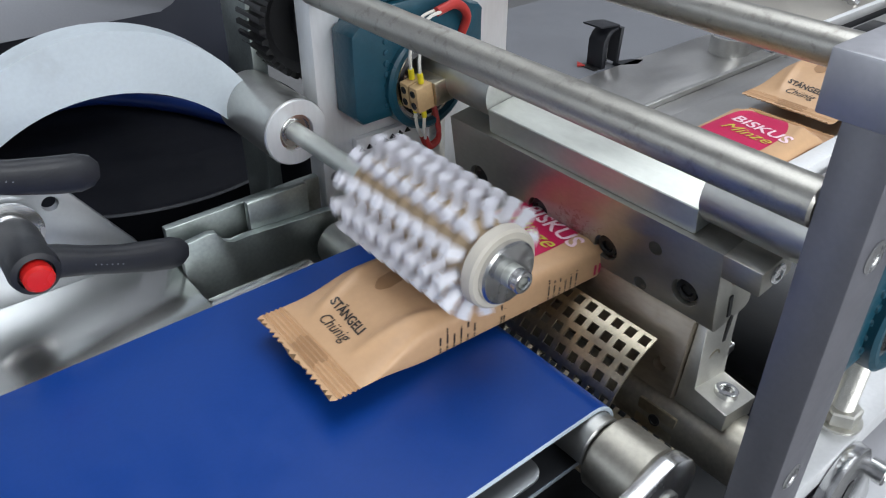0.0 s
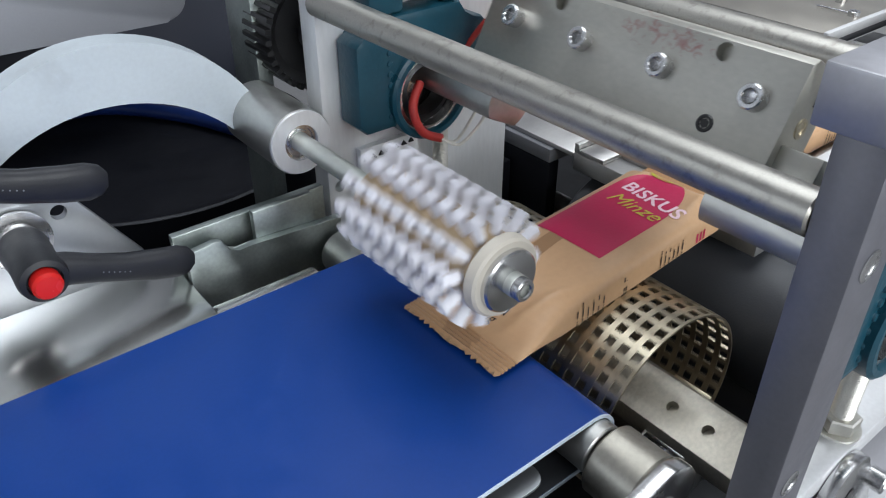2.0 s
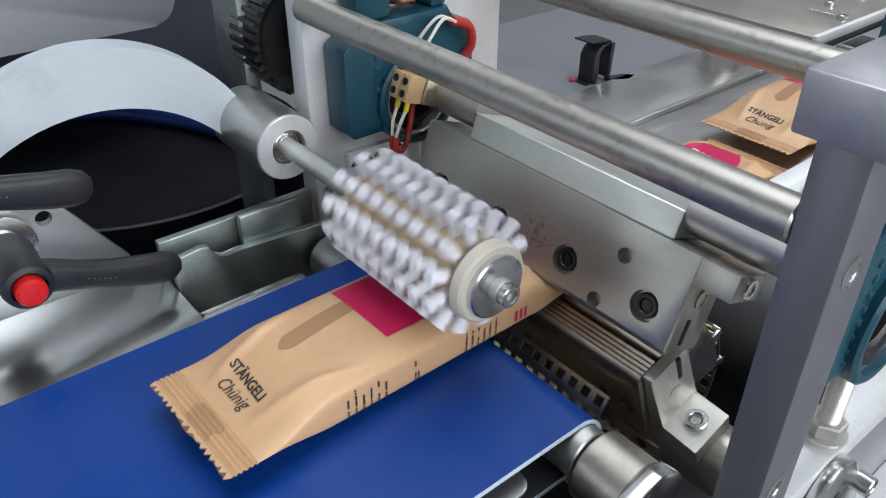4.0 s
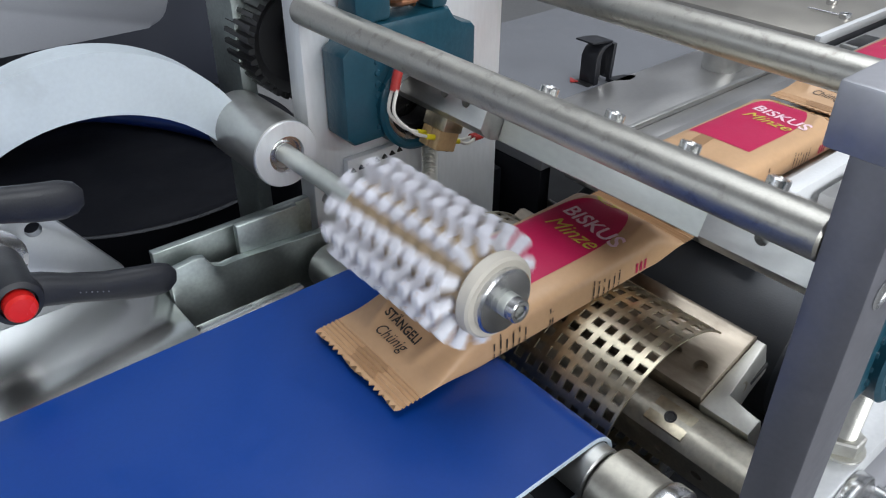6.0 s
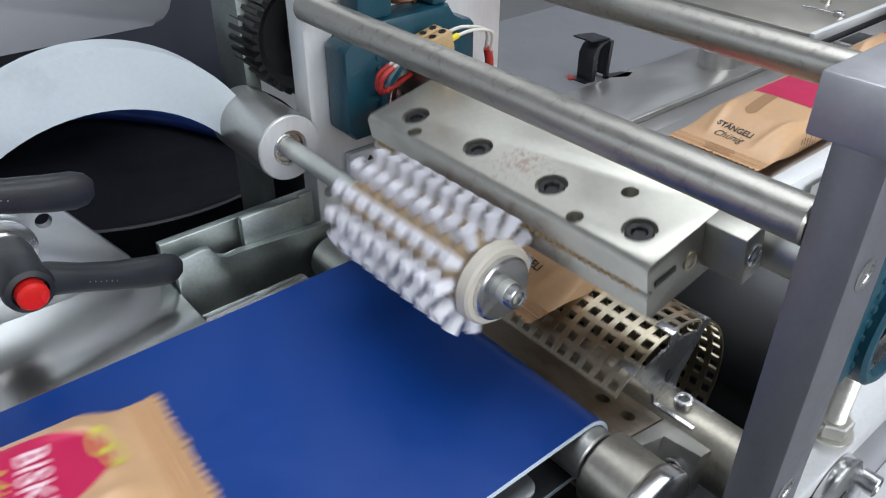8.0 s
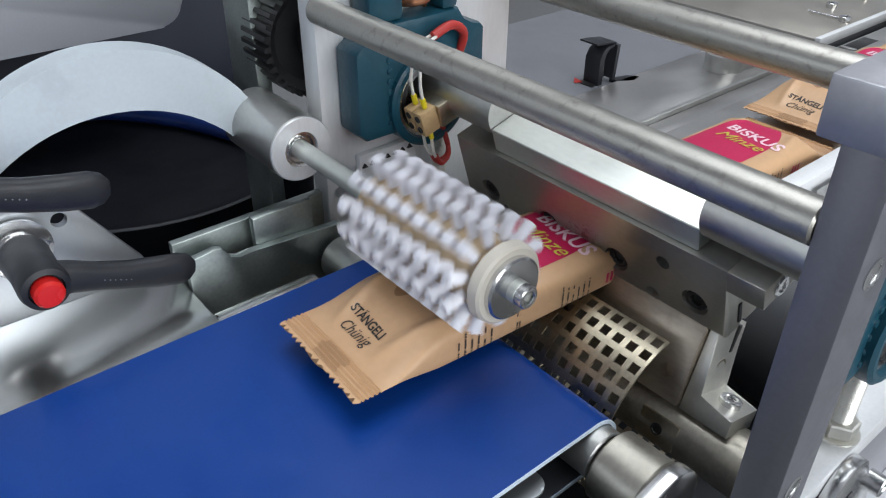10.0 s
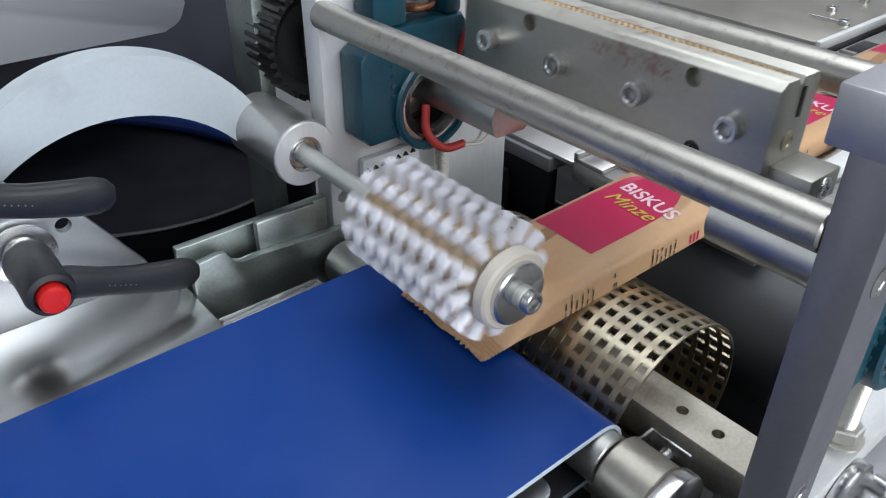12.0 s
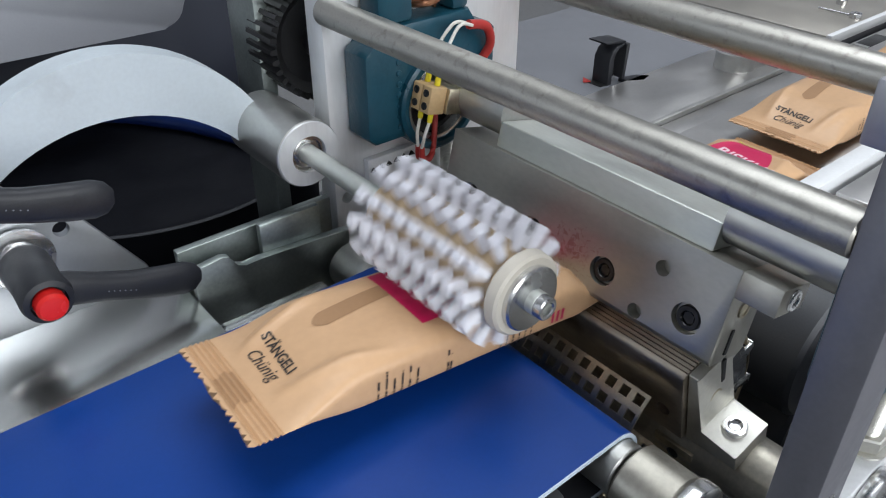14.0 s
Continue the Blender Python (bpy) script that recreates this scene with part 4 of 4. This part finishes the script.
fp = part("fan_bracket", prism(BM(), fan, -0.0008, 0.0008, "y", 0.0003), FANM, lo, "bright bent sheet bracket with three tabs", at=fan_at)
part("hole", prism(BM(), [(0.0028 * math.cos(radians(a)), 0.033 + 0.0048 * math.sin(radians(a))) for a in range(0, 360, 20)], -0.0012, -0.0009, "y"), RUBBER, fp, "dark oblong hole")
for a in (-29, 0, 29):
    part("tab", box(BM(), -0.0032, 0.0032, -0.0008, 0.0110, SH_R + 0.0003, SH_R + 0.0016, 0.0005), FANM, fp, at=pose(0, 0, 0, 0, a, 0))
part("foot", box(BM(), -0.0105, 0.0105, -0.0270, -0.0006, 0.0162, 0.0178, 0.0006), FANM, fp)
cap_screw(fp, pose(0, -0.0130, 0.0178), 0.0054, 0.0065)

# ---- snack packs ----
LEN, SEAL, HW = PITCH + 0.0062, 0.017, 0.0382


def smooth(a, b, x):
    t = min(1, max(0, (x - a) / (b - a)))
    return t * t * (3 - 2 * t)


def section(u):
    """Half width, upper height, lower height and squareness of the pack at u from its leading edge."""
    k = smooth(SEAL - 0.004, 0.060, u) * smooth(SEAL - 0.004, 0.040, LEN - u)
    fill = k ** 0.8
    half = HW - 0.0028 * smooth(SEAL, 0.060, u) * smooth(SEAL, 0.045, LEN - u)
    return half, 0.0004 + 0.0145 * fill, 0.0004 + 0.0110 * fill, 2.0 + 2.6 * k


def crease(u, v):
    k = smooth(SEAL, SEAL + 0.02, u) * smooth(SEAL, SEAL + 0.015, LEN - u)
    near = 1 - smooth(0.03, 0.085, u) * smooth(0.02, 0.06, LEN - u)
    n = noise.noise(Vector((u * 34, v * 46, 3.7))) * 0.0011 * near + noise.noise(Vector((u * 14, v * 26, 9.1))) * 0.0009
    fold = 0.0023 * math.exp(-((abs(v) - 0.018 - (u - 0.02) * 0.20) / 0.0035) ** 2) * smooth(0.018, 0.035, u) * (1 - smooth(0.055, 0.085, u))
    fold2 = 0.0015 * math.exp(-((abs(v) - 0.018 - (LEN - u - 0.02) * 0.22) / 0.0035) ** 2) * smooth(0.018, 0.03, LEN - u) * (1 - smooth(0.045, 0.07, LEN - u))
    return k * n + fold + fold2


def rib(u):
    d = min(u, LEN - u)
    if 0.0035 < d < SEAL - 0.001:
        return 0.0006 * math.sin((d - 0.0035) * 2 * math.pi / 0.0026)
    return 0.0


def top_z(u, v):
    half, hi, lo_, n = section(u)
    s = min(0.9999, abs(v) / half)
    return hi * (1 - s ** n) ** (1 / n) + crease(u, v) + rib(u)


def pack_film():
    bm = BM()
    us = [i * 0.0006 for i in range(0, 30)] + [0.018 + i * (LEN - 0.036) / 110 for i in range(0, 111)] + [LEN - 0.0174 + i * 0.0006 for i in range(0, 30)]
    nseg = 96
    rings = []
    for u in us:
        half, hi, lo_, n = section(u)
        rg = []
        for k in range(nseg):
            a = 2 * math.pi * k / nseg
            c, s = math.cos(a), math.sin(a)
            v = half * math.copysign(abs(c) ** (2 / n), c)
            if s >= 0:
                z = hi * abs(s) ** (2 / n) + crease(u, v) * s + rib(u)
            else:
                z = -lo_ * abs(s) ** (2 / n) + rib(u)
            uu = u
            end = min(u, LEN - u)
            z += 0.0009 * (1 - smooth(0.0040, 0.0058, LEN - u))
            if end < 0.0045:
                tri = 2 * abs((v / 0.0043) % 1.0 - 0.5)
                uu = u + (0.0036 * tri if u < 0.1 else -0.0036 * (1 - tri)) * (1 - end / 0.0045)
            rg.append(bm.verts.new((uu, v, z)))
        rings.append(rg)
    for a, b in zip(rings, rings[1:]):
        for k in range(nseg):
            bm.faces.new((a[k], a[(k + 1) % nseg], b[(k + 1) % nseg], b[k]))
    bm.faces.new(rings[0])
    bm.faces.new(rings[-1][::-1])
    return bm


def drape(bm, u0, u1, v_of, nu=26, nv=20, lift=0.00022):
    """A printed area between u0 and u1; v_of gives its two sides at u."""
    rows = []
    for i in range(nu + 1):
        u = u0 + (u1 - u0) * i / nu
        a, b = v_of(u)
        rows.append([bm.verts.new((u, a + (b - a) * j / nv, top_z(u, a + (b - a) * j / nv) + lift)) for j in range(nv + 1)])
    for a, b in zip(rows, rows[1:]):
        for j in range(nv):
            bm.faces.new((a[j], a[j + 1], b[j + 1], b[j]))
    return bm


def lettering(name, text, size, u, v, material, parent, shear=0.0, turn=0.0, bold=0.0, lift=0.0004):
    """Words that read across the pack, draped on its top."""
    cu = bpy.data.curves.new(name, "FONT")
    cu.body, cu.size, cu.align_x, cu.shear, cu.offset, cu.resolution_u = text, size, "CENTER", shear, bold, 3
    ob = new(name, cu)
    bpy.context.view_layer.update()
    me = bpy.data.meshes.new_from_object(ob.evaluated_get(bpy.context.evaluated_depsgraph_get()))
    bpy.data.objects.remove(ob)
    c, s = math.cos(turn), math.sin(turn)
    for p in me.vertices:
        x, y = p.co.x * c - p.co.y * s, p.co.x * s + p.co.y * c
        uu, vv = u + y, v - x
        p.co = (uu, vv, top_z(uu, vv) + lift)
    me.materials.append(material)
    o = new(name, me)
    o.parent = parent
    return o


def side_print(bm, u, du, a0, a1):
    """A dark bar on the pack's rounded side between two angles."""
    prev = None
    for j in range(7):
        a = radians(a0 + (a1 - a0) * j / 6)
        pair = []
        for uu in (u, u + du):
            half, hi, lo_, n = section(uu)
            c, s = math.cos(a), math.sin(a)
            v = -(half + 0.0004) * abs(c) ** (2 / n)
            z = (hi + 0.0003) * abs(s) ** (2 / n) * (1 if s > 0 else -1)
            if s < 0:
                z = -(lo_ + 0.0003) * abs(s) ** (2 / n)
            else:
                z += crease(uu, v) * s
            pair.append(bm.verts.new((uu, v, z)))
        if prev:
            bm.faces.new((prev[0], prev[1], pair[1], pair[0]))
        prev = pair


def snack_pack():
    ob = thing("snack_pack", "sealed kraft paper snack pack with a magenta print", "snack pack", group="snack packs")
    part("film", pack_film(), KRAFT, ob)
    def dome(u):
        k = min(1, max(0, (u - 0.150) / 0.051))
        w = 0.0245 * math.sqrt(max(0.0, 1 - k ** 2.6))
        return (0.0035 - max(w, 0.0002), 0.0035 + max(w, 0.0002))
    part("magenta_print", drape(BM(), 0.0985, 0.2005, dome, 50, 40), PINK, ob, "magenta dome print")
    def stick(u):
        k = min(1.0, math.sqrt(max(0.0, (u - 0.054) / 0.006)))
        c = 0.006 + 0.006 * math.sin((u - 0.054) * 30)
        return (c - 0.0052 * k, c + 0.0052 * k)
    part("stick_print", drape(BM(), 0.0541, 0.0983, stick, 40, 10), KRAFT_DK, ob, "darker brown stick print")
    part("seal_print", drape(BM(), 0.0042, 0.0150, lambda u: (-0.012 + 0.0012 * math.sin(u * 900), 0.010 + 0.0015 * math.sin(u * 700)), 30, 12, 0.0002), SEALM, ob, "darker brown patch on the end seal")
    lettering("lettering", "STÄNGELI", 0.0068, 0.0325, 0.0030, INK, ob, bold=0.00016, turn=-0.06)
    lettering("lettering", "Chünig", 0.0084, 0.0240, 0.0030, INK, ob, shear=0.35, turn=0.02)
    lettering("lettering", "BISKUS", 0.0155, 0.1655, -0.003, WHITE_INK, ob, bold=0.0003, turn=-0.13, lift=0.0006)
    lettering("lettering", "Minze", 0.0160, 0.1505, 0.000, LIME, ob, shear=0.35, turn=-0.03, lift=0.0008)
    for uc, vv, ru, rv in ((0.1985, 0.010, 0.0042, 0.0095), (0.2015, 0.001, 0.0040, 0.0080)):
        lf = BM()
        prev = None
        for q in range(25):
            a = 2 * math.pi * q / 24
            pair = []
            for g in (1.0, 0.68):
                uu, ww = uc + g * ru * math.sin(a) + 0.15 * g * rv * math.cos(a), vv + g * rv * math.cos(a)
                pair.append(lf.verts.new((uu, ww, top_z(uu, ww) + 0.0006)))
            if prev:
                lf.faces.new((prev[0], prev[1], pair[1], pair[0]))
            prev = pair
        part("leaf_print", lf, LIME, ob, "yellow green leaf outline")
    sp_ = BM()
    rg = random.Random(8)
    for u in [0.064 + i * 0.0044 for i in range(6)] + [0.104, 0.106] + [0.138 + i * 0.0042 for i in range(6)]:
        a = -24
        end = rg.uniform(0, 14)
        while a < end:
            w = rg.uniform(2.5, 6.5)
            side_print(sp_, u, 0.0010, a, min(a + w, end))
            a += w + 1.6
    tagged(part("small_print", sp_, INK, ob, "small black print as bars"), kind="stuff")
    pk_ = BM()
    for i in range(3):
        side_print(pk_, 0.174 + i * 0.0036, 0.0018, -6, 1)
    part("side_mark", pk_, PINK, ob, "small magenta mark")
    return ob


packs = [(-1, snack_pack())]
for k in range(0, 9):
    packs.append((k, copy_thing(packs[0][1], Matrix.Identity(4))))

# ---- what moves ----
ANGLES = [(-0.18, -19), (0.0, -8), (0.3, 6), (0.6, 19), (0.9, 40), (1.1, 59), (1.3, 87), (1.5, 120), (1.7, 153), (1.9, 188), (2.0, 207), (2.2, 244), (2.4, 267), (2.6, 289), (2.8, 312), (3.0, 330), (3.2, 341), (3.38, 352), (3.68, 366)]


def curve(rows, x):
    """A smooth line through rows of (x, values...)."""
    n = len(rows)
    for i in range(n - 1):
        if rows[i][0] <= x <= rows[i + 1][0]:
            break
    a, b = rows[i], rows[i + 1]
    h = b[0] - a[0]
    t = (x - a[0]) / h
    out = []
    for j in range(1, len(a)):
        def slope(k):
            p, q = rows[max(k - 1, 0)], rows[min(k + 1, n - 1)]
            return (q[j] - p[j]) / (q[0] - p[0])
        m0, m1 = slope(i) * h, slope(i + 1) * h
        out.append((2 * t ** 3 - 3 * t * t + 1) * a[j] + (t ** 3 - 2 * t * t + t) * m0 + (-2 * t ** 3 + 3 * t * t) * b[j] + (t ** 3 - t * t) * m1)
    return out


def jaw_angle(t):
    n, ph = divmod(t, P)
    return curve(ANGLES, ph)[0] + 360 * n


# seconds since a pack's leading end was let go: its tip's x and z, and the height of its tail
TIP = [(-0.5, 0.3174, 0.0120, 0.012), (0.0, 0.2840, 0.0100, 0.012), (0.58, 0.2460, 0.0045, 0.014), (0.78, 0.2320, 0.0035, 0.016), (0.98, 0.2180, 0.0030, 0.017),
       (1.18, 0.2055, 0.0030, 0.017), (1.48, 0.1885, 0.0030, 0.017), (1.88, 0.1620, 0.0045, 0.016), (2.28, 0.1480, 0.0070, 0.015),
       (2.48, 0.1350, 0.0100, 0.014), (2.65, 0.1235, 0.0115, 0.012), (2.95, 0.0985, 0.0125, 0.012), (3.25, 0.0715, 0.0120, 0.012),
       (3.41, 0.0585, 0.0115, 0.012), (3.54, 0.0205, 0.0120, 0.012), (3.745, -0.0850, 0.0120, 0.0120), (4.2, -0.3130, 0.0120, 0.0120), (5.0, -0.7130, 0.0120, 0.0120)]
# for each pack: sideways place of its tip early and late, skew, how far its tip rises before the cut, and between which seconds
RUN = {-1: (0.266, 0.266, -2.0, 0.004, 2.1, 2.95), 0: (0.244, 0.258, 1.5, 0.006, 2.1, 2.95), 1: (0.264, 0.268, -2.0, 0.018, 1.9, 2.8),
       2: (0.264, 0.267, -2.5, 0.010, 2.1, 2.95), 3: (0.266, 0.270, -2.5, 0.021, 1.6, 2.2)}


def pack_pose(k, t):
    s = t - T_CUT - k * P
    early, late, skew, rise, r0, r1 = RUN.get(k, (0.264, 0.267, -2.0, 0.010, 2.1, 2.95))
    if s < 0:
        g = smooth(-1.8, 0.0, s)
        far = 1 - smooth(-3.2, -2.2, s)
        return pose(0.2840 - PITCH / P * s + 0.004 * far, 0.268 + (early - 0.268) * g, 0.0185 - 0.0085 * g + 0.003 * far, 0, 0, skew * g)
    if s <= 4.9:
        x, z, tail = curve(TIP, s)
    else:
        x, z, tail = -0.663 - 0.5 * (s - 4.9), 0.0120, 0.0120
    out = smooth(3.35, 3.7, s)
    y = early + (late - early) * smooth(1.5, 2.6, s) + 0.004 * out
    lift = rise * smooth(r0, r1, s) * (1 - smooth(3.16, 3.46, s))
    z, x = z + lift, x - 0.25 * lift
    yaw = skew * (1 - out) - 3.6 * out
    stop = -2.25 + 0.232 * (k + 1)
    return pose(max(x, stop), y, z, 0, -math.degrees(math.asin((tail - z) / PITCH)), yaw)


def motions():
    times = [i / 10 for i in range(141)]
    jaws = [(t, jaw_angle(t)) for t in times]
    walk(up, [(t, pose(XJ, 0, ZU, 0, a, 0)) for t, a in jaws])
    walk(wire, [(t, pose(XJ, 0, ZU, 0, a, 0)) for t, a in jaws])
    walk(lo, [(t, pose(XJ, 0, ZL, 0, -a, 0)) for t, a in jaws])
    walk(brush, [(t, pose(BX, BY, BZ, 0, (860 * t) % 360, 0)) for t in times])
    for k, pk in packs:
        walk(pk, [(t, pack_pose(k, t)) for t in times])


motions()
